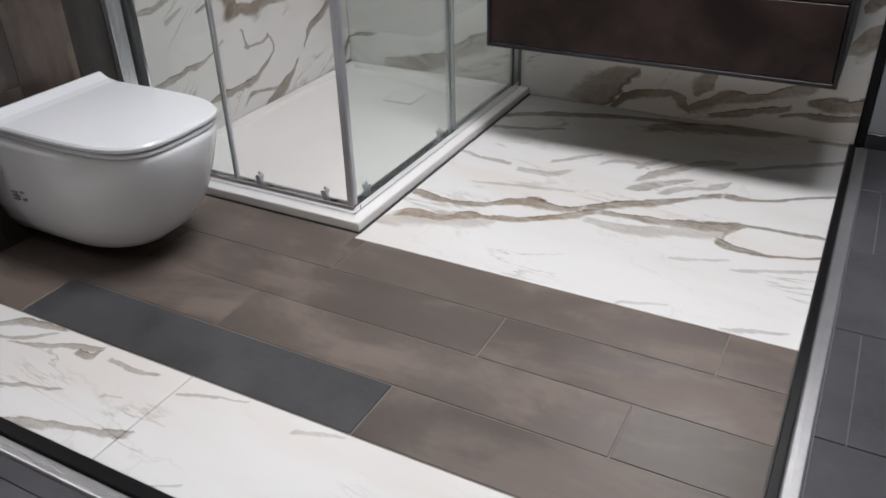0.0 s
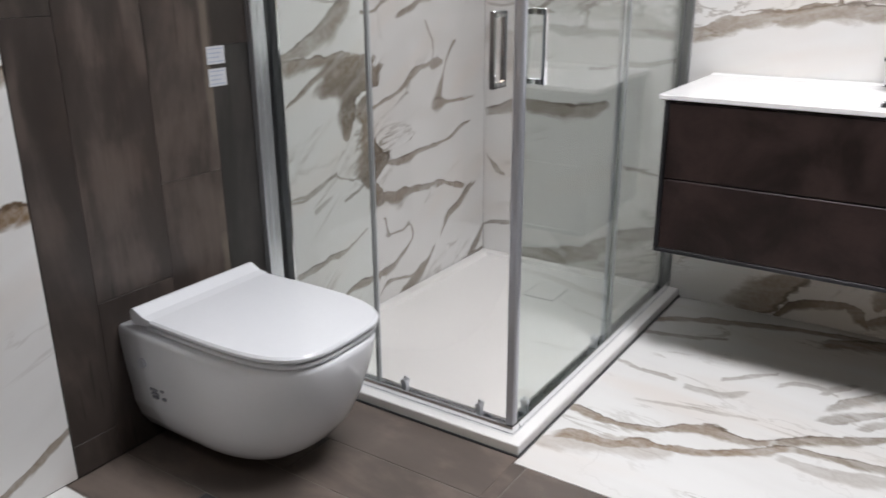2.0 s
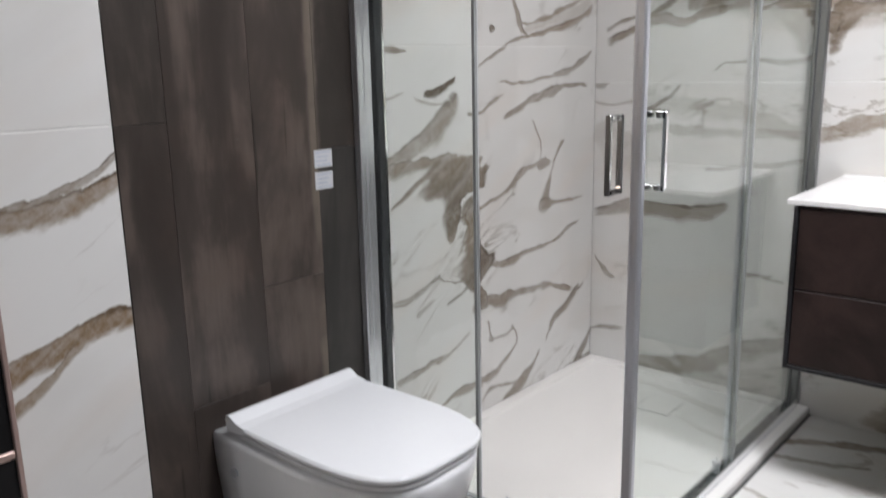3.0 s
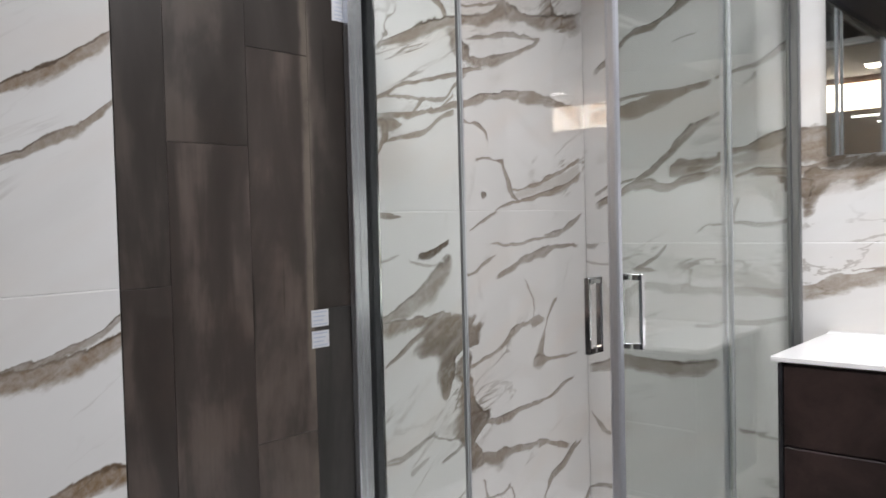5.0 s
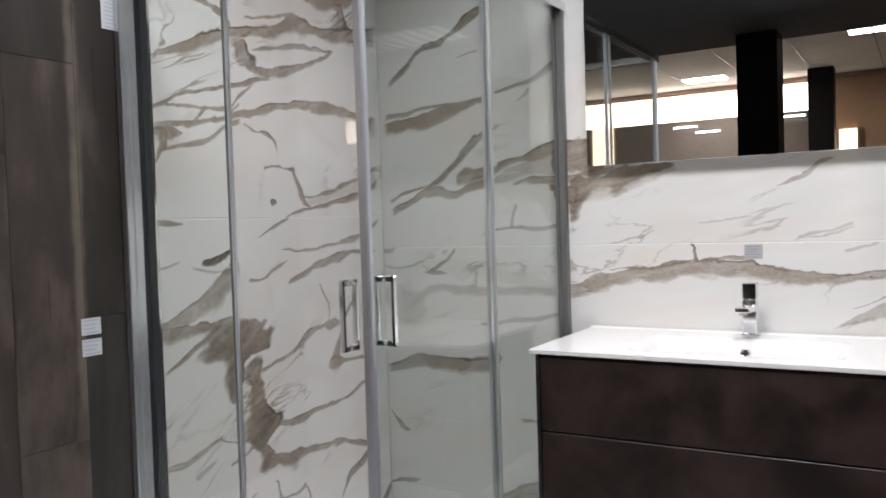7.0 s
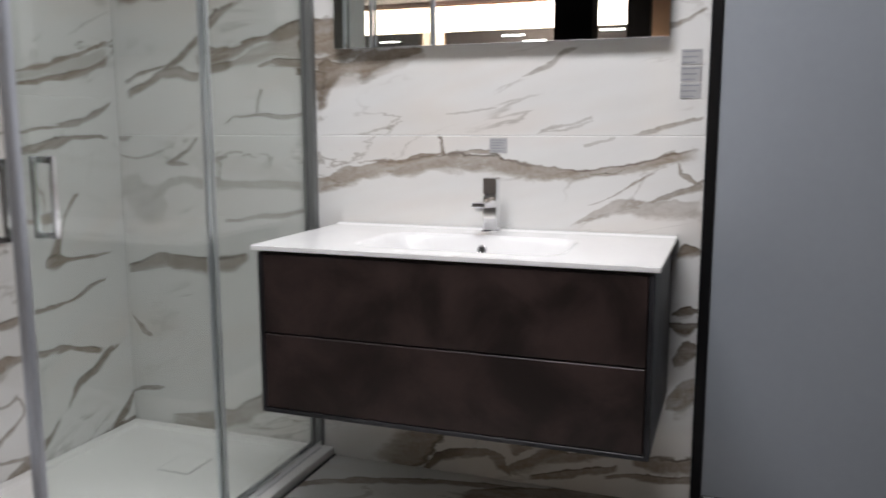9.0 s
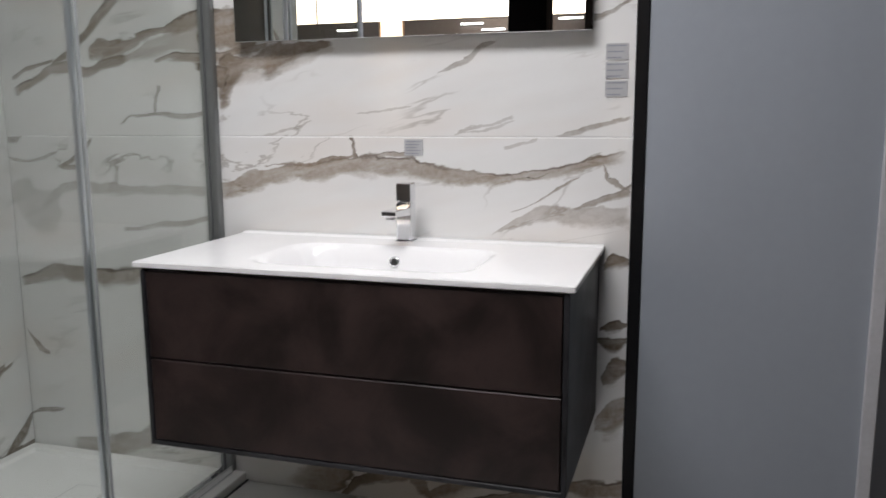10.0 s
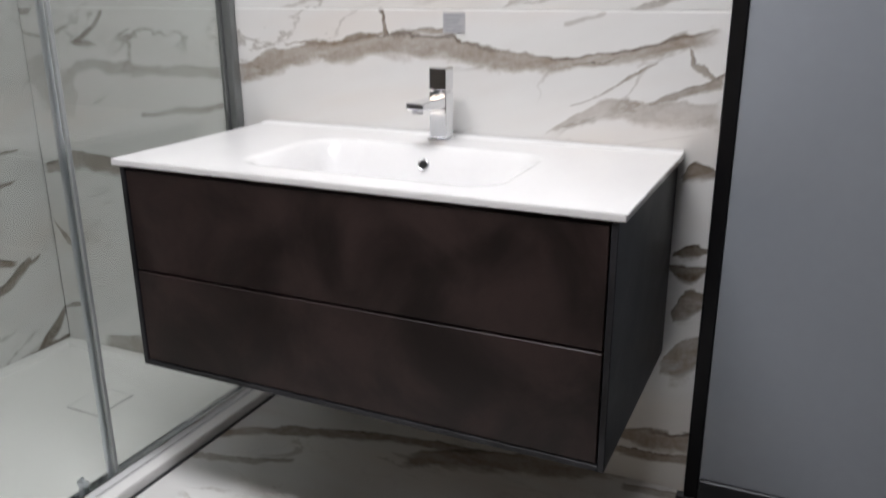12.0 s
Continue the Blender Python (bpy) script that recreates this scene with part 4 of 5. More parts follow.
# ---------- setting: floor ----------
floor = structure(part("floor", box(-0.1, 1.907, -2.090, 0.0, -0.06, -0.004), GROUT_DARK), "booth floor of white marble slabs and brown wood-look planks")
pieces("marble_tile", [(0.0, 0.80, -1.176, 0.0, -0.02, 0.0), (0.802, 1.906, -1.201, 0.0, -0.02, 0.0)], MARBLE_FLOOR, floor)
pieces("marble_tile", [(0.0, 0.816, -2.088, -1.829, -0.02, 0.0), (0.8175, 1.906, -2.088, -1.829, -0.02, 0.0)], MARBLE_STRIP, floor)
ROW = 0.1562
for row, joints in enumerate(((0.836, 1.768), (0.372, 1.310), (0.733, 1.647), (0.284, 1.201))):
    top = -1.203 - row * ROW
    xs = [0.0, *joints, 1.906]
    for i, (a, b) in enumerate(zip(xs, xs[1:])):
        grey = row == 3 and i == 1
        if row == 0 and i == 0:
            part("plank", box(a + 0.0015, 0.8005, top - ROW + 0.003, -1.178, -0.02, 0.0, 0.0012), PLANK_FLOOR, floor)
            a = 0.799
        part("plank", box(a + 0.0015, b - 0.0015, top - ROW + 0.003, top, -0.02, 0.0, 0.0012), PLANK_GREY if grey else PLANK_FLOOR, floor,
             "dark grey plank" if grey else "")
grout = part("grout", box(0.0, 1.905, -1.828, -1.202, -0.012, -0.0022), GROUT, floor)

# edge profiles of the platform
structure(part("trim_front", join(box(-0.1, 1.927, -2.120, -2.091, -0.05, 0.006, 0.002)), BLACK_STEEL), "black metal edge strip round the booth floor")
structure(part("trim_side", join(box(1.908, 1.927, -2.091, -0.03, -0.05, 0.006, 0.002)), BLACK_STEEL), "black metal edge strip round the booth floor")
structure(part("trim_front_steel", join(box(-0.1, 1.962, -2.150, -2.122, -0.05, 0.002, 0.004, 2), box(-0.1, 1.95, -2.138, -2.134, 0.001, 0.004)), STEEL), "ribbed light metal floor profile")
structure(part("trim_side_steel", join(box(1.929, 1.961, -2.120, -0.03, -0.05, 0.002, 0.004, 2), box(1.943, 1.947, -2.12, -0.03, 0.001, 0.004)), STEEL), "ribbed light metal floor profile")

ground = structure(part("ground", box(-14.1, 8.1, -20.25, 1.0, -0.30, -0.008), GROUT_GREY), "showroom floor of dark grey stone tiles")

# ---------- setting: walls ----------
wall_left = structure(part("wall_left", box(-0.12, -0.010, -2.067, 0.12, -0.05, 2.70), WALL_CORE), "booth side wall clad in marble slabs and dark planks")
pieces("marble_tile", [(-0.010, 0.0, -2.065, -1.797, 0.0, 1.012), (-0.010, 0.0, -2.065, -1.797, 1.0145, 2.70)], MARBLE_LEFT_FRONT, wall_left)
pieces("marble_tile", [(-0.010, 0.0, -1.148, 0.0, 0.0, 1.163)], MARBLE_LEFT, wall_left)
pieces("marble_tile", [(-0.010, 0.0, -1.148, 0.0, 1.1655, 2.70)], MARBLE_LEFT_UPPER, wall_left)
part("grout", join(box(-0.010, -0.0008, -2.065, -1.797, 1.012, 1.0145), box(-0.010, -0.0008, -1.148, 0.0, 1.163, 1.1655)), JOINT_WHITE, wall_left)
part("grout", box(-0.010, -0.0035, -1.795, -1.149, 0.0, 2.70), GROUT_DARK, wall_left)
COLS = (-1.795, -1.682, -1.475, -1.293, -1.150)
for (a, b), zs in zip(zip(COLS, COLS[1:]), ((0.08, 1.010, 1.94), (0.39, 1.319, 2.25), (0.62, 1.55), (0.922, 1.852))):
    edges = [0.0, *zs, 2.70]
    for z0, z1 in zip(edges, edges[1:]):
        if z1 - z0 > 0.05:
            part("plank", box(-0.010, 0.0, a + 0.0003, b - 0.0003, z0 + 0.0005, z1 - 0.0005, 0.0005), PLANK_CHARCOAL if a > -1.30 and z1 < 1.0 else PLANK_UPPER_SHADED if z0 > 0.9 else PLANK_WALL, wall_left)

wall_back = structure(part("wall_back", box(-0.01, 1.920, 0.010, 0.12, -0.05, 2.70), JOINT_WHITE), "booth back wall clad in large polished marble slabs")
pieces("marble_tile", [(0.0, 0.7595, 0.0, 0.010, 0.0, 1.0405)], MARBLE_BACK_SHOWER, wall_back)
pieces("marble_tile", [(0.7605, 1.919, 0.0, 0.010, 0.0, 1.0405)], MARBLE_BACK, wall_back)
pieces("marble_tile", [(0.0, 1.919, 0.0, 0.010, 1.0435, 2.70)], MARBLE_BACK_UPPER, wall_back)
part("grout", box(0.0, 1.919, 0.0009, 0.010, 1.0405, 1.0435), JOINT_WHITE, wall_back)
structure(part("trim_post", box(1.920, 1.949, -0.006, 0.12, -0.05, 2.70, 0.002), BLACK_STEEL), "black metal corner post at the end of the marble wall")
wall_grey = structure(part("wall_grey", box(1.950, 2.470, 0.0, 0.12, -0.05, 2.70), GREY_PAINT), "smooth satin grey painted partition wall")
structure(part("baseboard", box(1.950, 2.470, -0.012, 0.0, -0.008, 0.045, 0.003), GASKET), "dark grey baseboard")
structure(part("trim_end", box(2.470, 2.500, -0.012, 0.12, -0.05, 2.70, 0.002), PALE_TRIM), "pale edge strip of the grey partition")
# unseen wall, added to close the room past the partition
structure(part("wall_east", box(2.50, 8.0, 0.30, 0.42, -0.05, 2.70), ROOM_SIDE), "plain grey wall added out of view to close the showroom")

# ---------- setting: showroom ----------
WEST, FAR = -14.0, -20.0
ceiling = structure(part("ceiling", box(WEST, 8, -4.22, 0.5, 2.70, 2.80), SOFFIT), "low grey ceiling over the booth")
structure(part("beam", box(WEST, 8, -4.32, -4.22, 2.70, 3.57), SOFFIT), "grey step between the low and the middle ceiling")
structure(part("ceiling_middle", box(WEST, 8, -9.75, -4.32, 3.57, 3.70), SOFFIT), "grey middle ceiling of the showroom")
structure(part("beam_high", box(WEST, 8, -9.85, -9.75, 3.57, 4.55), SOFFIT), "grey step between the middle and the high ceiling")
structure(part("ceiling_high", box(WEST, 8, FAR - 0.2, -9.85, 4.55, 4.65), CEILING_WHITE), "white board ceiling of the showroom")
for k in range(14):
    structure(part("trim_ceiling", box(-12.6 + 1.5 * k, -12.57 + 1.5 * k, FAR, -9.9, 4.542, 4.55), PALE_TRIM), "ceiling grid bar")
structure(part("trim_cornice", box(WEST, 8, FAR, FAR + 0.10, 4.46, 4.55), COPPER), "brown cornice over the window band")
structure(part("wall_far", box(WEST, -0.75, FAR - 0.25, FAR - 0.05, -0.05, 3.72), ROOM_GREY), "grey far wall under the window band")
structure(part("wall_far_top", box(WEST, 8, FAR - 0.25, FAR, 4.42, 4.55), ROOM_CREAM), "cream lintel over the window band")
structure(part("wall_far_cream", box(-0.75, 8, FAR - 0.25, FAR, -0.05, 4.42), ROOM_CREAM), "cream painted far wall")
# unseen walls, added to close the room and bounce light
structure(part("wall_west", box(WEST - 0.1, WEST, FAR - 0.25, 0.5, -0.05, 4.6), ROOM_SIDE), "plain grey wall added out of view to close the showroom")
structure(part("wall_side", box(8.0, 8.1, FAR - 0.25, 0.5, -0.05, 4.6), ROOM_SIDE), "plain grey wall added out of view to close the showroom")
structure(part("wall_behind", box(WEST, -0.12, 0.30, 0.42, -0.05, 2.70), ROOM_SIDE), "plain grey wall added out of view to close the showroom")
window_1 = structure(part("window_1", box(WEST, -0.75, FAR - 0.22, FAR - 0.12, 3.72, 4.42), DAYLIGHT), "long bright window band under the ceiling")
for x in (-11.0, -8.6):
    part("window_bar", box(x, x + 0.04, FAR - 0.11, FAR - 0.08, 3.72, 4.42), PALE_TRIM, window_1)
# cream pillar: a glowing panel replaces the light that falls on it
window_2 = structure(part("window_2", box(-6.57, -5.92, FAR - 0.05, FAR - 0.02, 0.9, 3.72), WARM_GLOW), "bright cream pillar under the window band, its lit look a glowing surface")
part("pillar_side", join(box(-6.62, -6.57, FAR - 0.05, FAR + 0.01, 0.85, 3.72), box(-5.92, -5.87, FAR - 0.05, FAR + 0.01, 0.85, 3.72)), ROOM_CREAM, window_2)
door_1 = structure(part("door_1", box(-0.10, 0.30, FAR + 0.01, FAR + 0.04, 0.0, 3.15), WARM_GLOW), "bright glazed doorway")
part("door_frame", join(box(-0.15, -0.10, FAR + 0.005, FAR + 0.06, 0, 3.20), box(0.30, 0.35, FAR + 0.005, FAR + 0.06, 0, 3.20)), ROOM_CREAM, door_1)


def column(x0, x1, y0, y1, z1):
    c = thing("column", "black clad square column standing on the showroom floor", "column", ((x0 + x1) / 2, (y0 + y1) / 2, -0.008), "showroom columns")
    w, d = (x1 - x0) / 2, (y1 - y0) / 2
    part("shaft", box(-w, w, -d, d, 0.08, z1 + 0.008, 0.006), COLUMN, c)
    part("plinth", box(-w - 0.012, w + 0.012, -d - 0.012, d + 0.012, 0, 0.08, 0.004), BLACK_STEEL, c)


column(-0.43, 0.09, -9.62, -9.10, 3.568)
column(-0.66, -0.10, -19.2, -18.7, 4.548)


def louvre_light(x, y, z, w, slats, tube_material):
    c = thing("ceiling_light", "recessed fluorescent ceiling light with metal louvre", "light", (x, y, z), "louvre ceiling lights")
    part("frame", join(box(-w, w, -0.32, -0.285, -0.012, 0, 0.002), box(-w, w, 0.285, 0.32, -0.012, 0, 0.002),
                       box(-w, 0.035 - w, -0.285, 0.285, -0.012, 0, 0.002), box(w - 0.035, w, -0.285, 0.285, -0.012, 0, 0.002)), PALE_TRIM, c)
    part("diffuser", box(0.04 - w, w - 0.04, -0.28, 0.28, -0.005, -0.002), tube_material, c)
    for i in range(slats):
        x = -w + 2 * w * (i + 1) / (slats + 1)
        part("slat", box(x - 0.003, x + 0.003, -0.28, 0.28, -0.028, -0.006), LOUVRE, c)
    return c


lamp_thing = louvre_light(1.42, -1.18, 2.70, 0.62, 9, TUBE)
# added fixtures for the three fill lamps, placed out of view
for x, y in ((1.25, -2.95), (3.60, -3.30), (-1.80, -3.30)):
    copy_thing(lamp_thing, pose(x, y, 2.70))
far_lamp = louvre_light(-2.98, -18.4, 4.55, 0.55, 7, TUBE_FAR)
for x, y in ((-6.98, -18.4), (-10.98, -18.4), (1.02, -15.0), (-2.98, -13.0), (-6.98, -13.0)):
    copy_thing(far_lamp, pose(x, y, 4.55))

# made-up glowing strips on the wall, in place of ceiling lights farther off
def strip_light(x, z):
    c = thing("strip_light", "thin glowing strip standing in for ceiling lights farther off", "light", (x, FAR - 0.05, z), "strip lights on the far wall")
    part("housing", box(-0.34, 0.34, 0.0, 0.03, -0.03, 0.035, 0.004), PALE_TRIM, c)
    part("tube", box(-0.32, 0.32, 0.031, 0.05, -0.022, 0.018, 0.006), TUBE_FAR, c, "glowing tube")
    return c


strip = strip_light(-3.9, 3.55)
for x, z in ((-3.3, 3.38), (-1.2, 3.60), (-7.6, 3.50)):
    copy_thing(strip, pose(x, FAR - 0.05, z))

# ---------- shower ----------
shower_tray = thing("shower_tray", "low white acrylic shower tray on the booth floor", "shower tray")
TX, TY = 0.800, -1.176


def tray_body():
    bm = box(0.002, TX, TY, -0.002, 0.001, 0.030, 0.004, 2)
    top = max((f for f in bm.faces if f.normal.z > 0.9), key=lambda f: f.calc_area())
    bmesh.ops.inset_region(bm, faces=[top], thickness=0.045)
    bmesh.ops.inset_region(bm, faces=[top], thickness=0.012)
    for v in top.verts:
        v.co.z -= 0.010
    return bm


part("tray", tray_body(), ACRYLIC, shower_tray)
# dark strip: the joint, with the shadow line under the tray painted in
part("joint_shadow_line", join(box(TX, TX + 0.005, TY - 0.005, -0.002, 0.0005, 0.005), box(0.002, TX, TY - 0.005, TY, 0.0005, 0.004)), GASKET, shower_tray, "dark strip for the joint and the shadow line at the tray foot")
part("drain_cover", box(0.358, 0.468, -0.325, -0.205, 0.0185, 0.0225, 0.0015), ACRYLIC, shower_tray, "square white drain cover")
part("drain_gap", join(box(0.354, 0.357, -0.329, -0.201, 0.0190, 0.0206), box(0.469, 0.472, -0.329, -0.201, 0.0190, 0.0206),
                       box(0.354, 0.472, -0.329, -0.326, 0.0190, 0.0206), box(0.354, 0.472, -0.204, -0.201, 0.0190, 0.0206)), PAPER_GREY, shower_tray)

shower = thing("shower_enclosure", "clear glass corner shower enclosure with chrome frame on a white tray", "shower")
H1 = 1.85
part("bottom_track", join(box(0.03, 0.770, -1.148, -1.112, 0.030, 0.036), box(0.03, 0.770, -1.148, -1.142, 0.036, 0.058, 0.002), box(0.03, 0.770, -1.120, -1.112, 0.036, 0.052, 0.002)), CHROME, shower)
part("bottom_track", join(box(0.736, 0.770, -1.112, -0.03, 0.030, 0.036), box(0.764, 0.770, -1.142, -0.03, 0.036, 0.058, 0.002), box(0.734, 0.742, -1.112, -0.03, 0.036, 0.052, 0.002)), CHROME, shower)
part("top_rail", box(0.0, 0.774, -1.152, -1.106, H1 - 0.030, H1, 0.004), CHROME, shower)
part("top_rail", box(0.730, 0.774, -1.106, 0.0, H1 - 0.030, H1, 0.004), CHROME, shower)
# wall profiles
part("wall_profile", join(box(0.001, 0.024, -1.174, -1.152, 0.031, H1, 0.002), box(0.001, 0.020, -1.150, -1.122, 0.031, H1, 0.002)), ALU_LIGHT, shower)
part("wall_profile_seal", box(0.001, 0.026, -1.112, -1.086, 0.031, H1, 0.003), GASKET, shower, "dark rubber seal")
part("wall_profile_lip", box(0.001, 0.020, -1.085, -1.074, 0.031, H1, 0.002), CHROME, shower)
part("wall_profile", join(box(0.742, 0.766, -0.026, -0.001, 0.031, H1, 0.003), box(0.733, 0.744, -0.036, -0.001, 0.031, H1, 0.002)), BACK_PROFILE, shower)
# fixed panes and sliding doors
glass_kw = []
glass_kw.append(part("fixed_pane", box(0.02, 0.343, -1.119, -1.114, 0.036, H1 - 0.026), GLASS, shower))
glass_kw.append(part("fixed_pane", box(0.736, 0.741, -0.531, -0.03, 0.036, H1 - 0.026), GLASS_SIDE, shower))
door_f = part("sliding_door", box(0.355, 0.744, -1.137, -1.132, 0.048, H1 - 0.026), GLASS_DOOR, shower)
door_s = part("sliding_door", box(0.754, 0.759, -1.118, -0.533, 0.048, H1 - 0.026), GLASS_SIDE, shower)
glass_kw += [door_f, door_s]
for g in glass_kw:
    g.visible_shadow = False
part("pane_edge", box(0.338, 0.348, -1.122, -1.110, 0.036, H1 - 0.026, 0.002), CHROME_SATIN, shower)
part("pane_edge", box(0.734, 0.746, -0.543, -0.529, 0.036, H1 - 0.026, 0.002), CHROME_SATIN, shower)
part("door_seal", box(0.351, 0.360, -1.139, -1.130, 0.048, H1 - 0.026, 0.001), SEAL, shower, "clear plastic door seal")
part("door_seal", box(0.752, 0.761, -0.539, -0.530, 0.048, H1 - 0.026, 0.001), SEAL, shower, "clear plastic door seal")
part("corner_stile", box(0.744, 0.754, -1.140, -1.128, 0.046, H1 - 0.026, 0.002), STILE, shower)
part("corner_stile", box(0.749, 0.767, -1.140, -1.120, 0.046, H1 - 0.026, 0.004), STILE, shower)


def handle(m, parent):
    """Square U-bars on both faces of a glass door; local x points out of the glass."""
    for side in (1, -1):
        a, b = (0.004, 0.025) if side > 0 else (-0.025, -0.004)
        o0, o1 = (0.019, 0.027) if side > 0 else (-0.027, -0.019)
        bm = join(box(a, b, -0.006, 0.006, 0.145, 0.158, 0.001), box(a, b, -0.006, 0.006, 0.0, 0.013, 0.001), box(o0, o1, -0.006, 0.006, 0.0, 0.158, 0.001))
        bm.transform(m)
        part("handle", bm, CHROME, parent, "square chrome bar handle")


handle(pose(0.756, -1.067, 0.857), door_s)
handle(pose(0.705, -1.135, 0.853, 0, 0, -90), door_f)


def roller(m, parent):
    bm = join(box(-0.004, 0.012, -0.008, 0.008, 0.0, 0.030, 0.003, 2), tube((-0.006, 0, 0.030), (0.014, 0, 0.030), 0.008), box(0.002, 0.006, -0.003, 0.003, 0.028, 0.046, 0.001))
    bm.transform(m)
    part("roller", bm, CHROME_SATIN, parent, "small chrome door roller")


for x in (0.432, 0.660):
    roller(pose(x, -1.126, 0.040, 0, 0, 90), door_f)
for y in (-1.045, -0.615):
    roller(pose(0.750, y, 0.040, 0, 0, 180), door_s)

# ---------- toilet ----------
toilet = thing("toilet", "white wall-hung ceramic toilet with closed slim lid, on dark planks", "toilet", (0.0, -1.455, -0.042))


def dee(xb, xf, hw, z, power, n=28, rise=0.0):
    """A D-shaped outline: straight at the wall, round in front."""
    pts = [(0.003, -hw * 0.985, z + rise), (xb * 0.5, -hw * 0.995, z + rise * 0.5)]
    for i in range(n + 1):
        a = -math.pi / 2 + math.pi * i / n
        c, s = math.cos(a), math.sin(a)
        pts.append((xb + (xf - xb) * abs(c) ** (2 / power), hw * math.copysign(abs(s) ** (2 / power), s), z))
    pts += [(xb * 0.5, hw * 0.995, z + rise * 0.5), (0.003, hw * 0.985, z + rise)]
    return pts


BOWL = ((0.066, 0.24, 0.32, 0.085, 2.0, 0.0), (0.071, 0.23, 0.395, 0.122, 2.2, 0.0), (0.090, 0.22, 0.450, 0.150, 2.4, 0.0), (0.122, 0.22, 0.493, 0.170, 2.5, 0.0), (0.165, 0.22, 0.530, 0.184, 2.6, 0.0),
        (0.215, 0.22, 0.556, 0.189, 2.7, 0.0), (0.270, 0.22, 0.578, 0.196, 2.8, 0.0), (0.320, 0.23, 0.592, 0.200, 2.9, 0.0), (0.352, 0.24, 0.597, 0.201, 3.0, 0.0), (0.364, 0.24, 0.595, 0.199, 3.1, 0.0), (0.368, 0.24, 0.588, 0.193, 3.1, 0.0))
bowl = part("bowl", loft([dee(xb, xf, hw, z, p, rise=r) for z, xb, xf, hw, p, r in BOWL]), CERAMIC, toilet, smooth=True)


def slab(z0, z1, grow, rim):
    rings = []
    for z, g in ((z0, -rim), (z0 + rim, 0), (z1 - rim, 0), (z1, -rim)):
        ring = []
        for i in range(49):
            a = -math.pi / 2 + math.pi * i / 48
            c, s = math.cos(a), math.sin(a)
            hw, xf, xb, p = 0.190 + grow + g, 0.592 + grow + g, 0.27, 3.6
            ring.append((xb + (xf - xb) * abs(c) ** (2 / p), hw * math.copysign(abs(s) ** (2 / p), s), z))
        ring += [(0.105, 0.186 + grow + g, z), (0.105, -0.186 - grow - g, z)]
        rings.append(ring)
    return loft(rings)


part("seat_ring", slab(0.3705, 0.3815, 0.0, 0.003), SEAT, toilet, smooth=False)
lid = part("lid", slab(0.3845, 0.4005, 0.004, 0.005), SEAT, toilet)


def lid_hump():
    prof = [(0.112, 0.3845), (0.062, 0.3800), (0.052, 0.386), (0.050, 0.408), (0.056, 0.417), (0.066, 0.418), (0.080, 0.411), (0.096, 0.404), (0.125, 0.4005)]
    rings = [[(x, y, z) for x, z in prof] for y in (-0.190, -0.186, 0.186, 0.190)]
    return loft(rings)


part("hinge_cover", lid_hump(), SEAT, lid)
part("mount_cap", tube((0.085, -0.2030, 0.292), (0.085, -0.190, 0.292), 0.012), CHROME_SATIN, toilet, "small round side fixing cap")
for dz, dx, w in ((0.0, 0.0, 0.026), (-0.010, 0.004, 0.024), (-0.019, 0.006, 0.020), (0.004, 0.040, 0.012), (-0.016, 0.044, 0.012)):
    part("print", box(0.092 + dx, 0.092 + dx + w, -0.1935, -0.184, 0.222 + dz, 0.222 + dz + 0.005), INK, toilet, "faint printed label lines")

for ob in toilet.children_recursive:
    ob.data.transform(Matrix.Diagonal((0.905, 0.950, 1.0, 1.0)))

# ---------- washbasin unit ----------
VX0, VX1, VY, VZ0, VZ1 = 0.862, 1.846, -0.511, 0.333, 0.756
vanity = thing("vanity_unit", "dark brown wall-hung vanity unit with two handleless drawers", "cabinet")
T = 0.011
for x0 in (VX0, VX1 - T):
    part("side_panel", box(x0, x0 + T, VY, -0.002, VZ0, VZ1, 0.001), CARCASS, vanity, "charcoal side panel")
part("bottom_panel", box(VX0 + T, VX1 - T, VY, -0.002, VZ0, VZ0 + T, 0.001), CARCASS, vanity, "charcoal bottom panel")
part("body", box(VX0 + T, VX1 - T, VY + 0.025, -0.002, VZ0 + T, VZ0 + 0.30), CARCASS, vanity)
# black sheet behind the drawers paints the shade in their gaps
part("recess", join(box(VX0 + T, VX1 - T, VY + 0.020, VY + 0.024, VZ0 + T, VZ1)), DARK_GAP, vanity, "black shadow gap")
part("drawer", box(VX0 + T + 0.003, VX1 - T - 0.003, VY + 0.001, VY + 0.020, VZ0 + T + 0.003, 0.5425, 0.0012), DRAWER, vanity)
part("drawer", box(VX0 + T + 0.003, VX1 - T - 0.003, VY + 0.001, VY + 0.020, 0.5475, VZ1 - 0.005, 0.0012), DRAWER, vanity)

basin = thing("washbasin", "thin white countertop washbasin on the dark vanity unit", "washbasin")
CX0, CX1, CY0, CZ = 0.845, 1.857, -0.514, 0.772


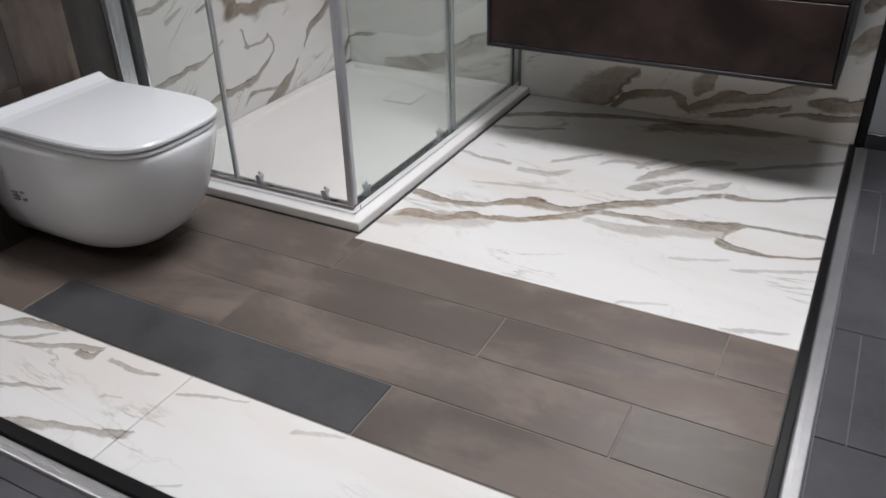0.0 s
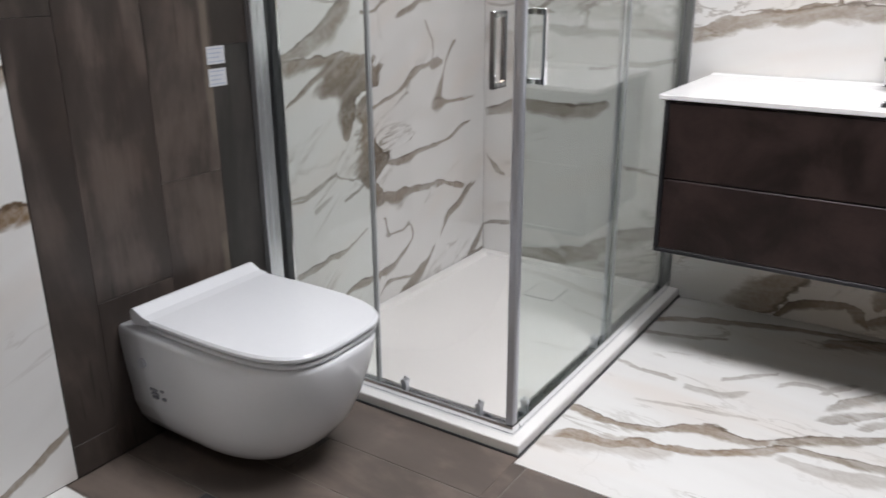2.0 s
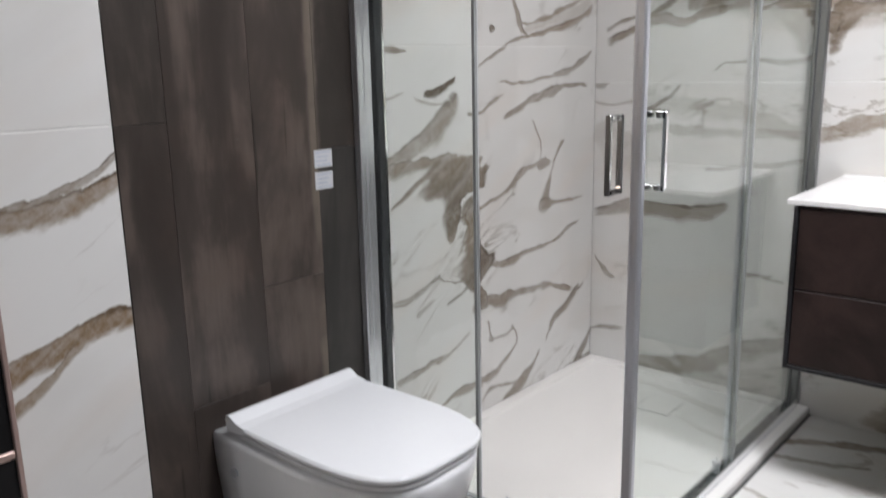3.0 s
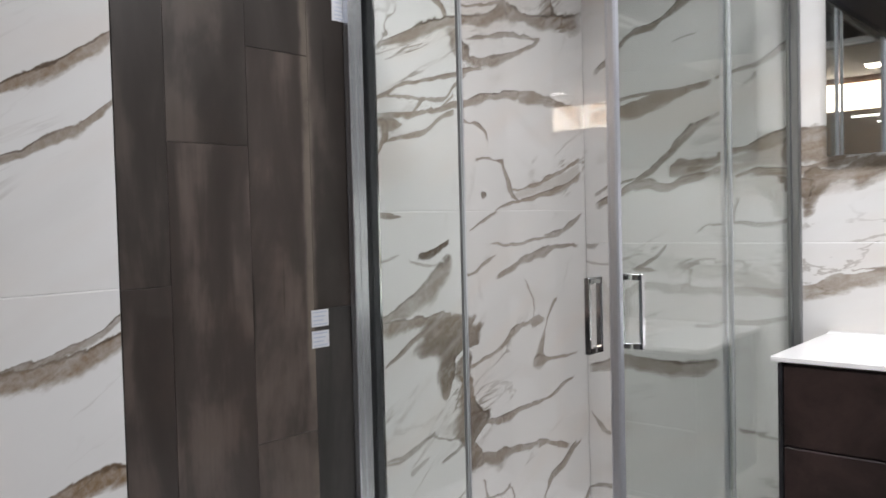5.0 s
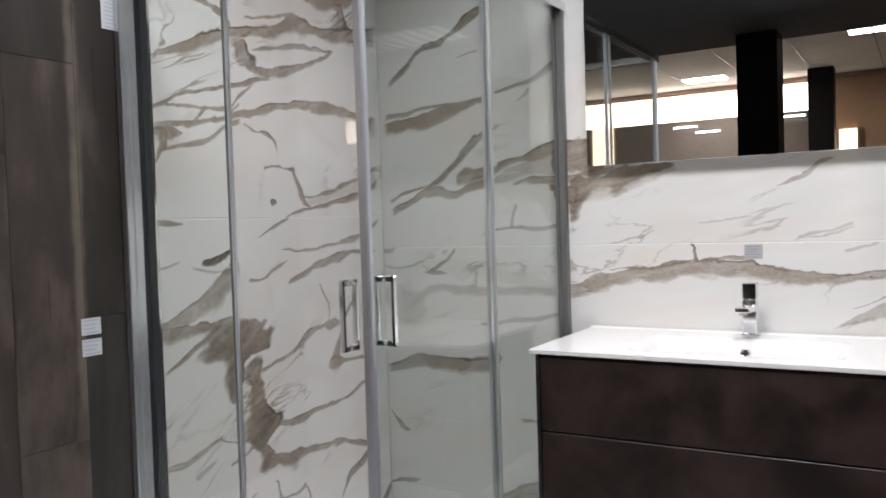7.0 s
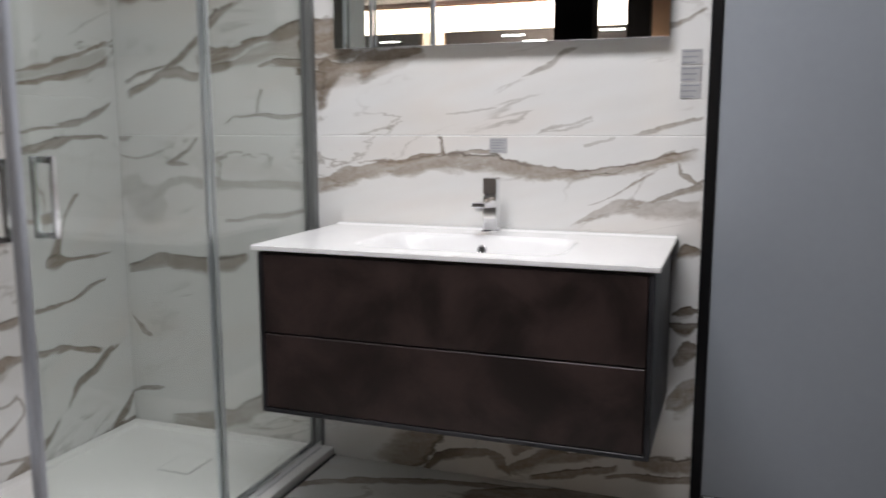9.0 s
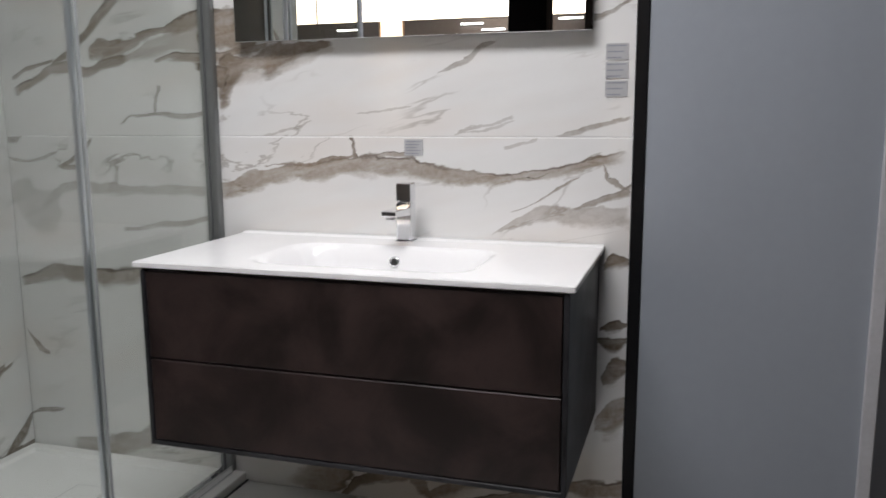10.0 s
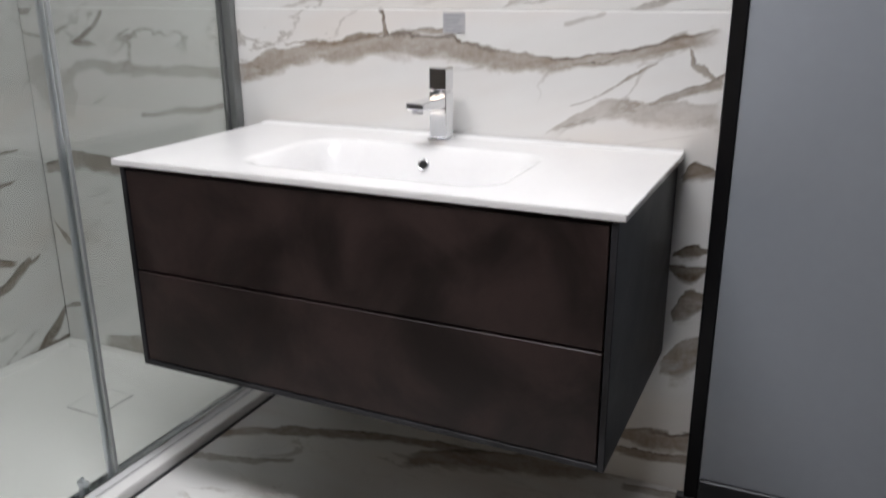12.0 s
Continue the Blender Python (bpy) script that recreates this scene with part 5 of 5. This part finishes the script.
def basin_top():
    """Countertop with a soft rectangular bowl pressed into it."""
    nx, ny = 120, 62
    y1 = -0.002
    bx, by, hx, hy = 1.352, -0.296, 0.272, 0.152
    bm = bmesh.new()
    grid = []
    for j in range(ny + 1):
        row = []
        for i in range(nx + 1):
            x, y = CX0 + (CX1 - CX0) * i / nx, CY0 + (y1 - CY0) * j / ny
            r = 0.07
            dx, dy = abs(x - bx) - (hx - r), abs(y - by) - (hy - r)
            d = math.hypot(max(dx, 0), max(dy, 0)) + min(max(dx, dy), 0) - r
            wide = 0.034 + 0.10 * min(1, max(0, (abs(x - bx) / hx - 0.55) / 0.45)) * (1 if x < bx else 0.35)
            s = min(1, max(0, -d / wide))
            s = s * s * (3 - 2 * s)
            z = CZ - 0.098 * s
            if y > -0.035:
                z += 0.004 * min(1, (y + 0.035) / 0.008)
            row.append(bm.verts.new((x, y, z)))
        grid.append(row)
    for j in range(ny):
        for i in range(nx):
            bm.faces.new((grid[j][i], grid[j][i + 1], grid[j + 1][i + 1], grid[j + 1][i]))
    return bm


part("basin_top", basin_top(), BASIN, basin, smooth=True)
part("front_edge", join(box(CX0, CX1, CY0 - 0.001, CY0 + 0.008, CZ - 0.013, CZ - 0.0005, 0.002, 2), box(CX0 - 0.001, CX0 + 0.008, CY0 + 0.006, -0.002, CZ - 0.013, CZ - 0.0005, 0.002),
                        box(CX1 - 0.008, CX1 + 0.001, CY0 + 0.006, -0.002, CZ - 0.013, CZ - 0.0005, 0.002)), BASIN, basin)


def ring(cx, cy, cz, r0, r1, tilt):
    n = 28
    prof = [(r0, -0.004), (r0, 0.002), ((r0 + r1) / 2, 0.0035), (r1, 0.0015), (r1, -0.002)]
    bm = loft([[(r * math.cos(2 * math.pi * i / n), r * math.sin(2 * math.pi * i / n), z) for i in range(n)] for r, z in prof], False, False)
    bm.transform(pose(cx, cy, cz, tilt))
    return bm


part("overflow_ring", ring(1.352, -0.1600, 0.734, 0.0085, 0.0135, 70), CHROME, basin, "chrome overflow ring", smooth=True)
# black disc paints the shade inside the overflow opening
hole = tube((0, 0, -0.004), (0, 0, 0.0012), 0.0088)
hole.transform(pose(1.352, -0.1600, 0.734, 70))
part("overflow_hole", hole, DARK_GAP, basin)
part("drain", tube((1.350, -0.285, 0.672), (1.350, -0.285, 0.6775), 0.030, 28), CHROME, basin, "round chrome drain plug")

tap = thing("tap", "square chrome single-lever basin mixer tap on the white basin", "tap", (1.352, -0.070, CZ))
part("base", box(-0.024, 0.024, -0.024, 0.024, 0.0, 0.006, 0.002), CHROME, tap)
part("body", box(-0.020, 0.020, -0.020, 0.020, 0.006, 0.104, 0.003, 2), CHROME, tap)


def spout():
    bm = box(-0.019, 0.019, -0.128, -0.018, 0.072, 0.094, 0.003, 2)
    for v in bm.verts:
        if v.co.z < 0.083:
            v.co.z += 0.008 * (-v.co.y - 0.018) / 0.11
    return bm


part("spout", spout(), CHROME, tap)
part("aerator", tube((0, -0.112, 0.072), (0, -0.112, 0.081), 0.011), STEEL, tap)
part("lever", join(box(-0.020, 0.020, -0.020, 0.020, 0.107, 0.155, 0.003, 2), box(-0.016, 0.016, -0.016, 0.016, 0.103, 0.108)), CHROME, tap)

# ---------- mirror ----------
mirror = thing("mirror", "frameless rectangular wall mirror above the washbasin", "mirror")
part("backing", box(0.850, 1.817, -0.029, -0.001, 1.301, 2.097), MIRROR_EDGE, mirror)
part("mirror_glass", box(0.848, 1.819, -0.034, -0.030, 1.299, 2.099, 0.0008), MIRROR, mirror)

# ---------- paper labels ----------


def tag(x, y, z, w, h, turn, paper, lines, label, blue=False):
    """A printed card on a wall; it faces local -y."""
    c = thing("price_tag", label, "label", (x, y, z), "printed tags")
    c.rotation_euler = (0, 0, radians(turn))
    part("card", box(0, w, -0.002, 0, 0, h), paper, c)
    for i in range(lines):
        a, b = h * (0.86 - 0.72 * i / max(1, lines - 1)), 0.08 * h / lines * 3
        part("print", box(w * 0.08, w * (0.9 - 0.22 * ((i * 7) % 3) / 2), -0.0026, -0.002, a - b / 2, a + b / 2), BLUE_INK if blue else INK, c)
    return c


for z in (0.878, 0.825):
    tag(0.0, -1.305, z, 0.055, 0.042, 90, PAPER, 4, "small white printed price tag on the dark plank wall", True)
for z in (1.695, 1.654):
    tag(0.0, -1.209, z, 0.110, 0.041, 90, PAPER, 4, "small white printed price tag on the dark plank wall", True)
for z in (1.141, 1.185, 1.229):
    tag(1.848, 0.0, z, 0.054, 0.039, 0, PAPER_GREY, 3, "small grey printed label stuck to the marble wall")
tag(1.325, 0.0, 0.993, 0.052, 0.043, 0, PAPER_GREY, 5, "small grey printed label above the tap")

# ---------- framed stand at the wall's front end ----------
stand = thing("display_stand", "black display panel with a rose metal frame at the wall end", "display")
part("panel", box(0.002, 0.030, -2.300, -2.062, 0.0, 0.780), BLACK_STEEL, stand)
part("frame", join(box(0.002, 0.038, -2.062, -2.052, 0.0, 0.796, 0.002), box(0.002, 0.038, -2.300, -2.062, 0.780, 0.796, 0.002), box(0.002, 0.036, -2.300, -2.062, 0.440, 0.455, 0.002)), COPPER, stand)

# ---------- showroom floor tiles ----------
TW, TH = 0.74, 0.372


def ground_tile(x0, x1, y0, y1):
    if x1 - x0 > 0.03 and y1 - y0 > 0.03:
        part("ground_tile", box(x0 + 0.0015, x1 - 0.0015, y0 + 0.0015, y1 - 0.0015, -0.02, -0.004, 0.001), GROUND_TILE, ground)


# beside the booth
for r in range(-1, 5):
    top = -0.332 - r * TH
    off = 2.018 if r % 2 == 0 else 2.018 + TW / 2
    for k in range(-1, 4):
        ground_tile(max(off + (k - 1) * TW, 1.963), off + k * TW, top - TH, min(top, -0.013))
# in front of the booth
for r in range(9):
    top = -2.152 - r * TH
    for k in range(-4, 6):
        x0 = -0.25 + k * TW + (r % 2) * TW / 2
        if r == 0:
            ground_tile(x0, min(x0 + TW, 1.963), -2.192, top)
        ground_tile(x0, x0 + TW, -2.192 - (r + 1) * TH, -2.192 - r * TH)
